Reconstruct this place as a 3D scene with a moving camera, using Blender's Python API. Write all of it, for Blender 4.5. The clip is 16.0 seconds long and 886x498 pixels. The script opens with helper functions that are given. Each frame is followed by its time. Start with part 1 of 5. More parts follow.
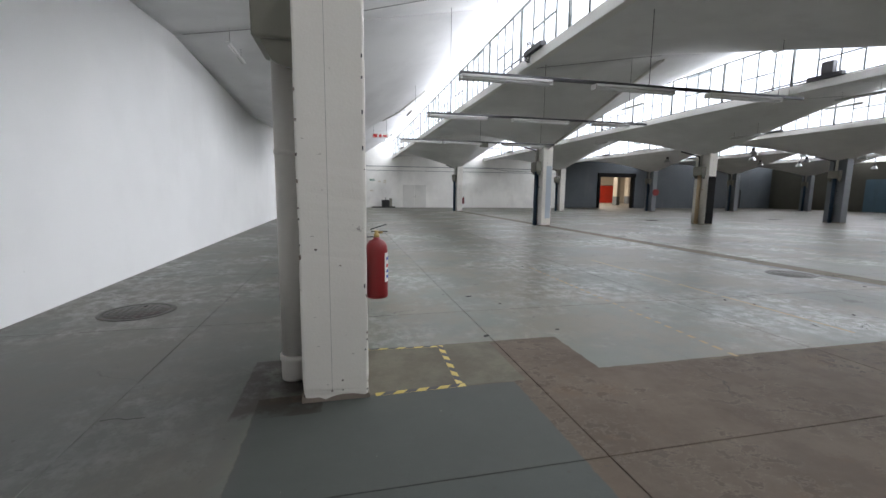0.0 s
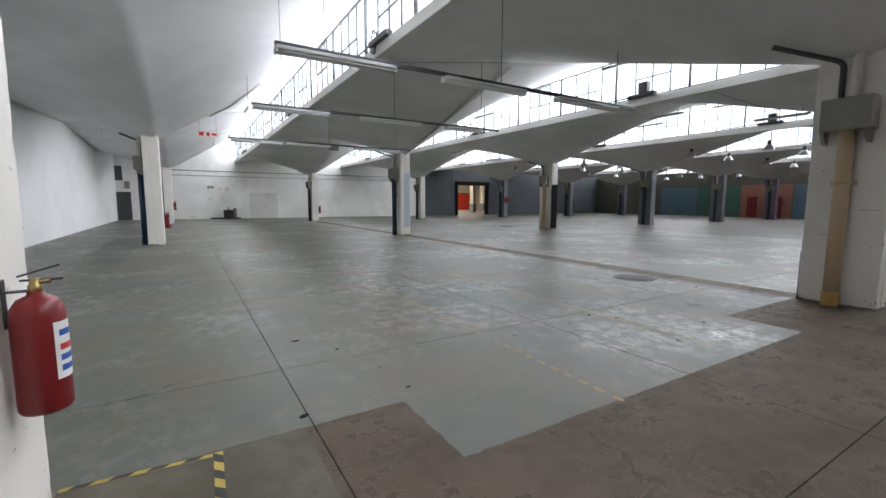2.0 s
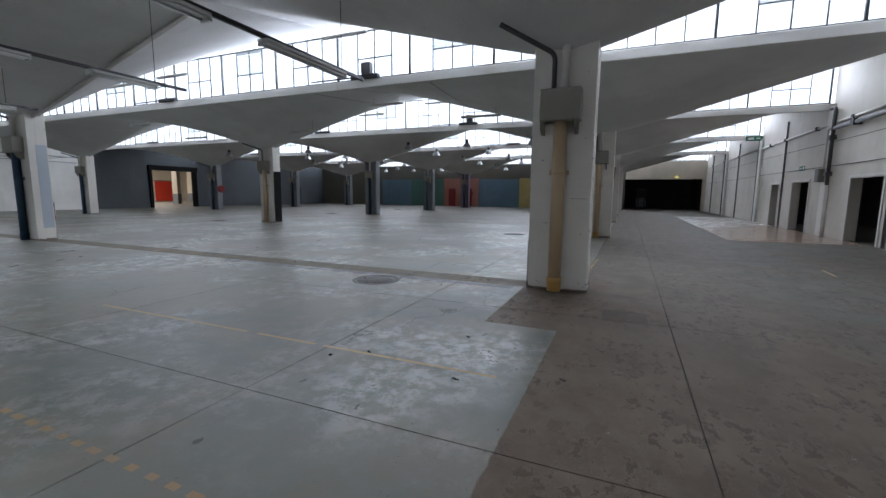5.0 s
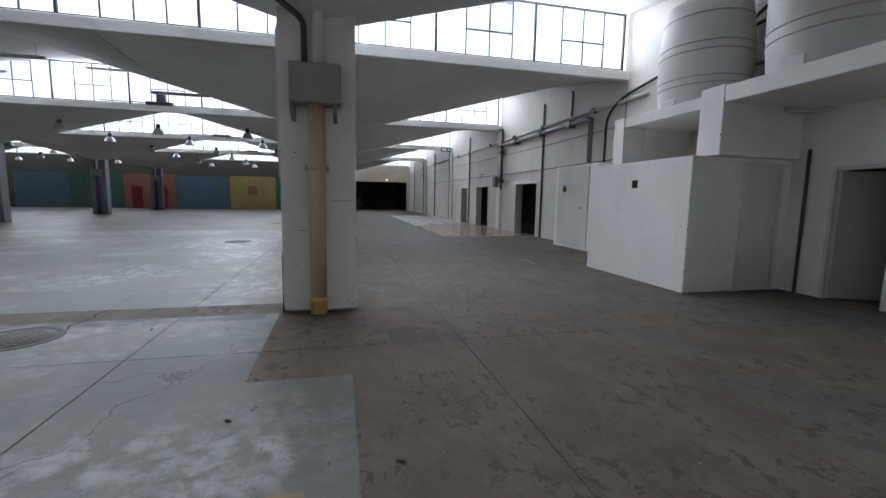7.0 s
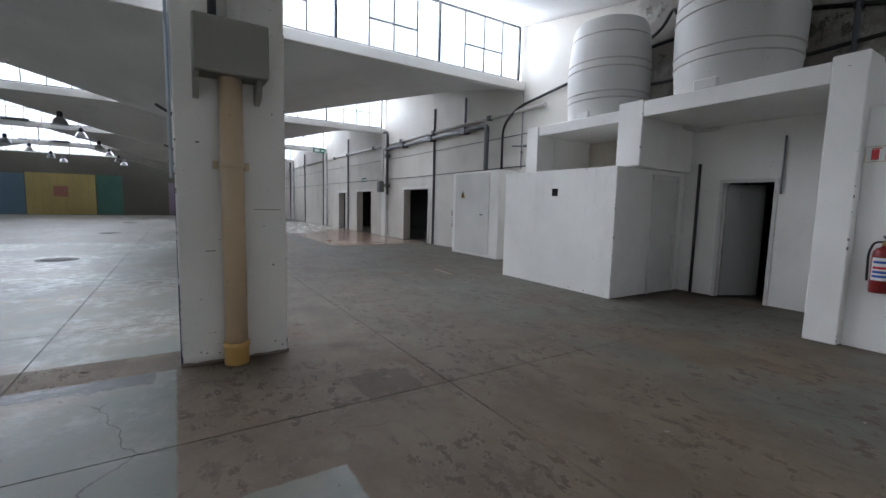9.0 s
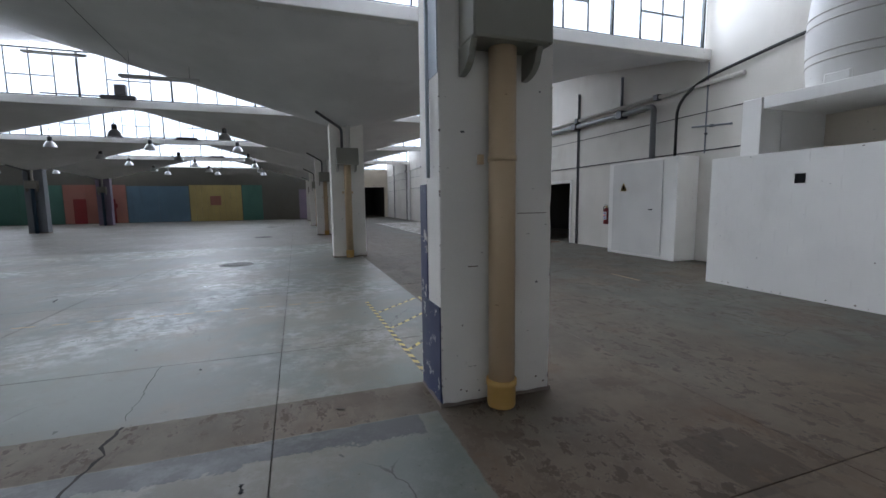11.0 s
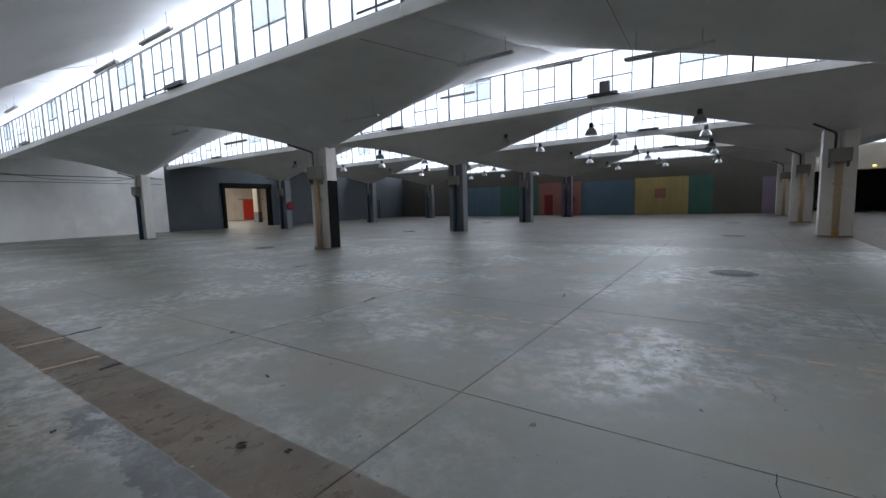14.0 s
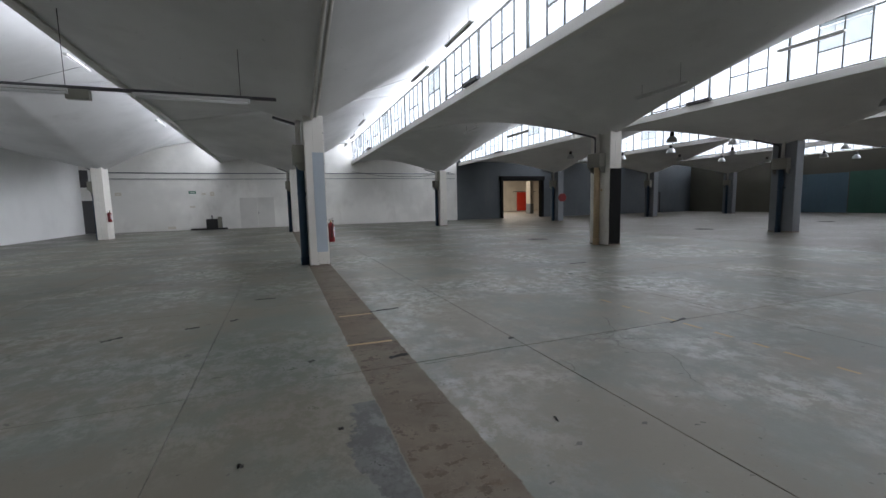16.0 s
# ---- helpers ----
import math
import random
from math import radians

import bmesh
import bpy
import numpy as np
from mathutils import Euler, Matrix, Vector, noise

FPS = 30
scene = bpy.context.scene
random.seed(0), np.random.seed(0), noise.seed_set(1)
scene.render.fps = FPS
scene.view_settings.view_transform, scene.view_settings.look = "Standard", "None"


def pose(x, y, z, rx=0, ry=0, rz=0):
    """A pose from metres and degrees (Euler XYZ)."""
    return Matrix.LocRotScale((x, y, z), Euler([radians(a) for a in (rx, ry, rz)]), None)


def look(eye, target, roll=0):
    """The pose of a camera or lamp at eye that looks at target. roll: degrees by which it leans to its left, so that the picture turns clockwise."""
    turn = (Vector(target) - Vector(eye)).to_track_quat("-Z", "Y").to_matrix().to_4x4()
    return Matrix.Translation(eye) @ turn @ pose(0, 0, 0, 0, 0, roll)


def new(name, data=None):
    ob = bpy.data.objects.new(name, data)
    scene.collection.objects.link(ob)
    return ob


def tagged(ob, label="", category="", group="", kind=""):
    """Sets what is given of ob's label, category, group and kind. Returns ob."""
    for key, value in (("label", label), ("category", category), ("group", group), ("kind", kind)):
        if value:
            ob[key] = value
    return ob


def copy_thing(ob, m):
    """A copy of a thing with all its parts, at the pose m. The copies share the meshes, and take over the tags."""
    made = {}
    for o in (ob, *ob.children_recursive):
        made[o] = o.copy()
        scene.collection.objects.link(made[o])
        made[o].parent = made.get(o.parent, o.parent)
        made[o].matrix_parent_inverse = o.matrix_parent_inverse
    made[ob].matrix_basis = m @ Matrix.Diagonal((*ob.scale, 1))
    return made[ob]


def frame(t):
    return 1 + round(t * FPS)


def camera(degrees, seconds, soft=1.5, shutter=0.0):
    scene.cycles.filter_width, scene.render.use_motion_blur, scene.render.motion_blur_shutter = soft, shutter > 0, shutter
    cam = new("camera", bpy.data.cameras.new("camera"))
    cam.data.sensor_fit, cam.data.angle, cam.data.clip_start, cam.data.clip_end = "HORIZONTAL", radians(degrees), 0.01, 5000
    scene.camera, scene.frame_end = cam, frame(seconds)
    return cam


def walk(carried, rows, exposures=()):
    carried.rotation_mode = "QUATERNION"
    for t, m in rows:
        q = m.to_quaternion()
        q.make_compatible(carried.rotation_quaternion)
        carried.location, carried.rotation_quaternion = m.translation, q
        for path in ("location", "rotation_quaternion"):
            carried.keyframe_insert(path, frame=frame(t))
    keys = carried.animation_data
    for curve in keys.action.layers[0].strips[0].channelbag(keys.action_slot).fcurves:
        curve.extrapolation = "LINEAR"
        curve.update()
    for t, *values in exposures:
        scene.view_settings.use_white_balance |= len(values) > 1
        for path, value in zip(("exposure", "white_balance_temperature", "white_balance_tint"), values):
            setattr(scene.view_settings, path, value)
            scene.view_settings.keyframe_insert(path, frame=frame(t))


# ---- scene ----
cam = camera(92.5, 16.0)
PATH = [
    (0, (-0.183, -0.081, 1.493), (0.269, 1.85, 1.229), 0.6),
    (0.5, (-0.013, 0.232, 1.482), (0.542, 2.136, 1.22), 0.9),
    (1, (0.141, 0.556, 1.498), (0.892, 2.392, 1.244), 1.1),
    (1.5, (0.397, 0.842, 1.497), (1.244, 2.638, 1.262), 0.9),
    (2, (0.619, 1.091, 1.496), (1.649, 2.791, 1.274), 0.2),
    (2.5, (0.818, 1.359, 1.501), (2.117, 2.866, 1.297), 0.1),
    (3, (1.061, 1.591, 1.474), (2.474, 2.992, 1.268), 0.1),
    (3.2, (1.168, 1.698, 1.479), (2.608, 3.07, 1.267), 0.3),
    (5.3, (2.332, 2.555, 1.441), (4.23, 3.132, 1.184), 0.6),
    (5.5, (2.445, 2.658, 1.435), (4.384, 3.078, 1.18), 0.7),
    (6, (2.715, 2.845, 1.431), (4.694, 2.974, 1.173), 1.0),
    (6.5, (3.019, 2.959, 1.448), (4.997, 2.802, 1.196), 1.1),
    (7, (3.284, 3.115, 1.451), (5.213, 2.644, 1.213), 1.0),
    (7.5, (3.563, 3.299, 1.453), (5.406, 2.557, 1.228), 1.0),
    (8, (3.882, 3.428, 1.463), (5.61, 2.442, 1.255), 1.4),
    (8.2, (3.997, 3.486, 1.464), (5.678, 2.422, 1.261), 1.5),
    (10.3, (5.408, 4.439, 1.5), (7.156, 3.492, 1.281), -0.4),
    (10.5, (5.554, 4.532, 1.495), (7.335, 3.65, 1.278), -0.5),
    (11, (5.981, 4.747, 1.487), (7.86, 4.1, 1.267), -0.7),
    (11.5, (6.342, 5.002, 1.481), (8.269, 4.515, 1.262), -0.6),
    (12, (6.716, 5.218, 1.462), (8.694, 5.014, 1.254), -0.7),
    (12.5, (7.049, 5.456, 1.467), (9.026, 5.678, 1.258), -0.6),
    (13, (7.328, 5.744, 1.45), (9.259, 6.222, 1.238), -0.9),
    (13.5, (7.555, 6.007, 1.46), (9.397, 6.756, 1.245), -1.3),
    (14, (7.674, 6.24, 1.508), (9.314, 7.365, 1.296), -1.7),
    (14.5, (7.836, 6.526, 1.479), (9.301, 7.872, 1.268), -1.9),
    (15, (7.9, 6.805, 1.492), (9.134, 8.365, 1.283), -1.7),
    (15.5, (8.056, 7.116, 1.483), (8.942, 8.897, 1.279), -1.9),
    (16, (8.149, 7.385, 1.469), (8.855, 9.244, 1.255), -1.3),
]
walk(cam, [(t, look(eye, target, roll)) for t, eye, target, roll in PATH], [(0.0, 0.32, 6500, 14), (3.0, 0.27, 6400, 14), (5.5, -0.1, 6000, 14), (7.0, 0.0, 6000, 14), (8.0, 0.45, 6100, 14), (10.5, 0.0, 6000, 14), (11.5, 0.0, 5950, 14), (12.0, -0.35, 5900, 14), (12.5, -0.45, 5900, 14), (13.0, -0.26, 5950, 14), (14.0, -0.25, 6000, 14), (15.0, -0.32, 6100, 14), (16.0, -0.24, 6350, 14)])

# ---- light ----
world = bpy.data.worlds.new("sky")
scene.world = world
world.use_nodes = True
sky = world.node_tree.nodes.new("ShaderNodeTexSky")
sky.sky_type, sky.sun_disc = "NISHITA", False
sky.sun_elevation, sky.sun_rotation = radians(48), radians(70)
world.node_tree.nodes["Background"].inputs[1].default_value = 0.12
world.node_tree.links.new(sky.outputs[0], world.node_tree.nodes["Background"].inputs[0])

PITCH_X, PITCH_Y = 9.15, 15.24
COL_X = [-0.15 + PITCH_X * i for i in range(6)]
COL_Y = [3.36, 18.60, 33.84]
STRIP_X = [4.425 + PITCH_X * i for i in range(6)]
WEST, EAST, SOUTH, NORTH = -3.78, 50.2, -4.42, 41.46
SILL, HEAD = 4.89, 6.32
SKY_GLOW = 2.1


def area_lamp(name, m, wide, high, watts, colour):
    lamp = bpy.data.lights.new(name, "AREA")
    lamp.shape, lamp.size, lamp.size_y, lamp.energy, lamp.color = "RECTANGLE", wide, high, watts, colour
    ob = new(name, lamp)
    ob.matrix_world = m
    return ob


# daylight that comes in through each glazed strip of the roof
for sx in STRIP_X:
    area_lamp("daylight", look((sx + 0.11, (SOUTH + NORTH) / 2, 5.66), (sx - 5, (SOUTH + NORTH) / 2, 5.2)), NORTH - SOUTH - 0.4, 1.5, 1480, (0.95, 0.98, 1.01))
# added lamp under the closed ceiling of the hall next door, to brighten it
area_lamp("daylight", look((33, 58, 6.4), (33, 58.01, 0)), 14, 10, 2500, (1.0, 0.90, 0.76))


# ---- materials ----
class Nodes:
    """Short-hand for building a node material."""

    def __init__(self, name):
        self.mat = bpy.data.materials.new(name)
        self.mat.use_nodes = True
        self.tree = self.mat.node_tree
        self.bsdf = self.tree.nodes["Principled BSDF"]

    def node(self, kind, **values):
        n = self.tree.nodes.new("ShaderNode" + kind)
        for key, value in values.items():
            setattr(n, key, value)
        return n

    def put(self, socket, value):
        if isinstance(value, bpy.types.NodeSocket):
            self.tree.links.new(value, socket)
        else:
            socket.default_value = value

    def math(self, op, a, b=0.0, c=0.0):
        n = self.node("Math", operation=op)
        for s, v in zip(n.inputs, (a, b, c)):
            self.put(s, v)
        return n.outputs[0]

    def mix(self, fac, a, b):
        n = self.node("Mix", data_type="RGBA")
        self.put(n.inputs[0], fac)
        self.put(n.inputs[6], (*a, 1) if isinstance(a, tuple) else a)
        self.put(n.inputs[7], (*b, 1) if isinstance(b, tuple) else b)
        return n.outputs[2]

    def place(self):
        return self.node("NewGeometry").outputs["Position"]

    def noise(self, scale, detail=4.0, rough=0.6, stretch=None, vec=None):
        vec = vec or self.place()
        if stretch:
            m = self.node("Mapping")
            m.inputs["Scale"].default_value = stretch
            self.put(m.inputs[0], vec)
            vec = m.outputs[0]
        n = self.node("TexNoise")
        n.inputs["Scale"].default_value, n.inputs["Detail"].default_value, n.inputs["Roughness"].default_value = scale, detail, rough
        self.put(n.inputs["Vector"], vec)
        return n.outputs[0]

    def ramp(self, value, lo, hi):
        n = self.node("MapRange", interpolation_type="SMOOTHSTEP")
        for s, v in zip(n.inputs, (value, lo, hi, 0.0, 1.0)):
            self.put(s, v)
        return n.outputs[0]

    def bump(self, height, strength, distance=0.01):
        n = self.node("Bump")
        n.inputs["Strength"].default_value, n.inputs["Distance"].default_value = strength, distance
        self.put(n.inputs["Height"], height)
        self.put(self.bsdf.inputs["Normal"], n.outputs[0])

    def done(self, colour, rough, metal=0.0):
        self.put(self.bsdf.inputs["Base Color"], (*colour, 1) if isinstance(colour, tuple) else colour)
        self.put(self.bsdf.inputs["Roughness"], rough)
        self.bsdf.inputs["Metallic"].default_value = metal
        return self.mat


def painted(name, colour, dirt=(0.25, 0.22, 0.18), rough=0.55, amount=0.35, grain=0.15, streak=(1, 1, 0.25), chips=None, chip_at=0.63, uneven=0.12):
    """Paint with cloudy dirt, vertical runs, small chips and fine relief."""
    n = Nodes(name)
    cloud = n.ramp(n.noise(0.9, 6, 0.65, streak), 0.52, 0.78)
    spots = n.ramp(n.noise(9, 5, 0.7), 0.66, 0.74)
    fine = n.noise(60, 3)
    dirty = n.math("MULTIPLY", n.math("ADD", cloud, n.math("MULTIPLY", spots, 0.5)), amount)
    light = tuple(min(1, c * 1.04) for c in colour)
    dark = tuple(c * (1 - uneven) for c in colour)
    base = n.mix(n.ramp(n.noise(0.35, 3), 0.35, 0.65), dark, light)
    base = n.mix(dirty, base, dirt)
    if chips:
        base = n.mix(n.ramp(n.noise(4.5, 7, 0.75), chip_at, chip_at + 0.02), base, chips)
    scuff = n.ramp(n.noise(14, 3, 0.5, (1, 1, 2.2)), 0.725, 0.74)
    base = n.mix(n.math("MULTIPLY", scuff, 0.6 * min(1, amount * 3)), base, tuple(c * 0.55 for c in dirt))
    n.bump(n.math("ADD", fine, n.noise(7, 4)), grain, 0.006)
    return n.done(base, n.math("ADD", n.math("MULTIPLY", n.noise(3, 3), 0.25), rough - 0.12))


def metal(name, colour, rough=0.4, metallic=1.0, rust=0.0):
    n = Nodes(name)
    base = n.mix(n.noise(12, 4), tuple(c * 0.8 for c in colour), colour)
    if rust:
        base = n.mix(n.math("MULTIPLY", n.ramp(n.noise(6, 6, 0.7), 0.5, 0.65), rust), base, (0.12, 0.05, 0.025))
    n.bump(n.noise(45, 3), 0.06, 0.004)
    return n.done(base, n.math("ADD", n.math("MULTIPLY", n.noise(18, 3), 0.2), rough - 0.1), metallic)


M = {
    "wall_white": painted("white_wall_paint", (0.82, 0.81, 0.775), (0.42, 0.39, 0.35), 0.6, 0.28, 0.2, (1, 1, 0.5)),
    "wall_west": painted("smooth_white_wall_paint", (0.83, 0.84, 0.84), (0.5, 0.49, 0.47), 0.55, 0.10, 0.12, (1, 1, 0.5), uneven=0.03),
    "wall_cream": painted("cream_wall_paint", (0.66, 0.60, 0.50), (0.35, 0.30, 0.24), 0.65, 0.3),
    "wall_grey": painted("dark_grey_wall_paint", (0.072, 0.086, 0.097), (0.14, 0.145, 0.14), 0.6, 0.3),
    "wall_olive": painted("olive_wall_paint", (0.108, 0.104, 0.082), (0.07, 0.075, 0.06), 0.6, 0.3),
    "shell": painted("white_shell_paint", (0.73, 0.73, 0.73), (0.40, 0.39, 0.37), 0.65, 0.25, 0.1, (1, 1, 1)),
    "fascia": painted("white_fascia_paint", (0.74, 0.73, 0.70), (0.32, 0.27, 0.2), 0.6, 0.4, streak=(0.4, 0.4, 1)),
    "column": painted("white_column_paint", (0.77, 0.745, 0.69), (0.30, 0.25, 0.2), 0.55, 0.4, 0.3, chips=(0.36, 0.33, 0.3), chip_at=0.70),
    "column_grey": painted("grey_column_paint", (0.19, 0.205, 0.225), (0.16, 0.14, 0.12), 0.55, 0.35, 0.3, chips=(0.2, 0.19, 0.18)),
    "mauve": painted("mauve_column_paint", (0.20, 0.16, 0.23), (0.1, 0.09, 0.1), 0.55, 0.35, 0.3),
    "black": painted("black_paint", (0.005, 0.005, 0.0055), (0.012, 0.011, 0.01), 0.7, 0.3),
    "blue": painted("navy_blue_paint", (0.026, 0.036, 0.095), (0.14, 0.14, 0.15), 0.5, 0.6, chips=(0.46, 0.45, 0.42), chip_at=0.565),
    "concrete_chip": painted("bare_broken_plaster", (0.16, 0.145, 0.125), (0.06, 0.05, 0.04), 0.85, 0.6),
    "boot_yellow": painted("worn_yellow_boot_paint", (0.55, 0.34, 0.10), (0.16, 0.10, 0.05), 0.55, 0.8, chips=(0.42, 0.38, 0.28), chip_at=0.58),
    "putty": painted("grey_joint_filler", (0.30, 0.29, 0.27), (0.2, 0.19, 0.17), 0.8, 0.3),
    "lightblue": painted("pale_blue_paint", (0.48, 0.54, 0.60), (0.5, 0.5, 0.5), 0.5, 0.3),
    "mortar": painted("stained_mortar", (0.24, 0.20, 0.165), (0.10, 0.07, 0.05), 0.8, 0.8, 0.4, (1, 1, 1)),
    "steel": metal("dark_steel", (0.10, 0.10, 0.105), 0.5, 0.6),
    "greybox": painted("grey_green_enamel", (0.25, 0.245, 0.205), (0.10, 0.09, 0.07), 0.45, 0.4, 0.1),
    "pipe_cream": painted("cream_pipe_paint", (0.58, 0.435, 0.27), (0.28, 0.16, 0.08), 0.45, 0.45, 0.1, (1, 1, 0.12)),
    "pipe_white": painted("white_pipe_paint", (0.62, 0.60, 0.56), (0.25, 0.2, 0.15), 0.45, 0.4, 0.1, (1, 1, 0.12)),
    "pipe_blue": painted("blue_pipe_paint", (0.02, 0.055, 0.10), (0.07, 0.06, 0.05), 0.45, 0.4, 0.1),
    "yellow": painted("yellow_paint", (0.64, 0.46, 0.13), (0.2, 0.14, 0.06), 0.5, 0.5),
}



def south_wall_paint():
    """Cream-white paint, grimy and flaking high up behind the water tanks."""
    n = Nodes("cream_white_block_wall_paint")
    xyz = n.node("SeparateXYZ")
    n.put(xyz.inputs[0], n.place())
    base = n.mix(n.ramp(n.noise(0.35, 3), 0.35, 0.65), (0.53, 0.51, 0.46), (0.63, 0.605, 0.55))
    base = n.mix(n.math("MULTIPLY", n.ramp(n.noise(0.9, 6, 0.65, (1, 1, 0.4)), 0.5, 0.75), 0.35), base, (0.36, 0.32, 0.26))
    high = n.math("MULTIPLY", n.ramp(xyz.outputs[2], 3.0, 3.5), n.math("SUBTRACT", 1.0, n.ramp(xyz.outputs[0], 9.6, 11.2)))
    grime = n.math("MULTIPLY", high, n.ramp(n.noise(1.3, 8, 0.7, (1, 1, 0.8)), 0.36, 0.56))
    base = n.mix(n.math("MULTIPLY", grime, 0.8), base, (0.17, 0.15, 0.125))
    flake = n.math("MULTIPLY", high, n.ramp(n.noise(2.4, 7, 0.75), 0.56, 0.60))
    base = n.mix(n.math("MULTIPLY", flake, 0.8), base, (0.07, 0.062, 0.052))
    n.bump(n.math("ADD", n.noise(60, 3), n.noise(7, 4)), 0.2, 0.006)
    return n.done(base, n.math("ADD", n.math("MULTIPLY", n.noise(3, 3), 0.25), 0.5))


M["wall_south"] = south_wall_paint()
M["black"].node_tree.nodes["Principled BSDF"].inputs["Specular IOR Level"].default_value = 0.15


# ---- building helpers ----
def box(bm, x0, x1, y0, y1, z0, z1, bevel=0.0, segments=1):
    """A box with eased edges inside bm."""
    made = bmesh.ops.create_cube(bm, size=1, matrix=Matrix.Translation(((x0 + x1) / 2, (y0 + y1) / 2, (z0 + z1) / 2)) @ Matrix.Diagonal((x1 - x0, y1 - y0, z1 - z0, 1)))
    if bevel:
        edges = list({e for v in made["verts"] for e in v.link_edges})
        bmesh.ops.bevel(bm, geom=edges, offset=bevel, segments=segments, affect="EDGES", profile=0.6)


def lathe(bm, profile, segments=24, m=Matrix()):
    """A turned body from (radius, height) pairs."""
    rings = []
    for r, z in profile:
        rings.append([bm.verts.new(m @ Vector((max(r, 1e-4) * math.cos(2 * math.pi * k / segments), max(r, 1e-4) * math.sin(2 * math.pi * k / segments), z))) for k in range(segments)])
    for a, b in zip(rings, rings[1:]):
        for k in range(segments):
            f = bm.faces.new((a[k], a[(k + 1) % segments], b[(k + 1) % segments], b[k]))
            f.smooth = True
    if profile[0][0] > 1e-3:
        bm.faces.new(rings[0][::-1])
    if profile[-1][0] > 1e-3:
        bm.faces.new(rings[-1])


def tube(bm, points, radius, segments=10):
    """A round bar along a polyline, with mitred bends."""
    pts = [Vector(p) for p in points]
    rings = []
    for i, p in enumerate(pts):
        d = ((pts[min(i + 1, len(pts) - 1)] - p).normalized() + (p - pts[max(i - 1, 0)]).normalized()).normalized()
        side = d.cross(Vector((0.31, 0.17, 0.93) if abs(d.z) < 0.9 else (0.93, 0.31, 0.1))).normalized()
        up = d.cross(side)
        rings.append([bm.verts.new(p + radius * (math.cos(2 * math.pi * k / segments) * side + math.sin(2 * math.pi * k / segments) * up)) for k in range(segments)])
    for a, b in zip(rings, rings[1:]):
        # keep neighbouring rings untwisted
        shift = min(range(segments), key=lambda s: (a[0].co - b[s].co).length)
        b[:] = b[shift:] + b[:shift]
        for k in range(segments):
            f = bm.faces.new((a[k], a[(k + 1) % segments], b[(k + 1) % segments], b[k]))
            f.smooth = True
    bm.faces.new(rings[0][::-1])
    bm.faces.new(rings[-1])


def arc(points, radius=0.08, steps=5):
    """A polyline with its corners rounded."""
    pts = [Vector(p) for p in points]
    out = [pts[0]]
    for a, b, c in zip(pts, pts[1:], pts[2:]):
        p, q = b + (a - b).normalized() * radius, b + (c - b).normalized() * radius
        for k in range(steps + 1):
            t = k / steps
            out.append((1 - t) ** 2 * p + 2 * t * (1 - t) * b + t * t * q)
    return out + [pts[-1]]


def mesh(name, bm, material):
    data = bpy.data.meshes.new(name)
    bmesh.ops.recalc_face_normals(bm, faces=bm.faces)
    bm.to_mesh(data)
    bm.free()
    data.materials.append(material)
    return data


def part(name, bm, material, parent=None, label=""):
    ob = new(name, mesh(name, bm, material))
    if parent:
        ob.parent = parent
    return tagged(ob, label)


def thing(name, label, category, at=(0, 0, 0), group="", kind=""):
    ob = new(name)
    ob.location = at
    ob.empty_display_size = 0.1
    return tagged(ob, label, category, group, kind)


def structure(name, bm, material, label=""):
    return tagged(part(name, bm, material), label, kind="structure")


def boxed(name, dims, material, parent=None, label="", bevel=0.0):
    bm = bmesh.new()
    box(bm, *dims, bevel)
    return part(name, bm, material, parent, label)


# ---- floor base ----
bm = bmesh.new()
box(bm, -60, 110, -60, 130, -0.4, -0.014)
n = Nodes("subsoil")
structure("ground", bm, n.done(n.mix(n.noise(0.6), (0.045, 0.04, 0.034), (0.085, 0.075, 0.062)), 0.9), "dark sub-base under the concrete floor slabs")


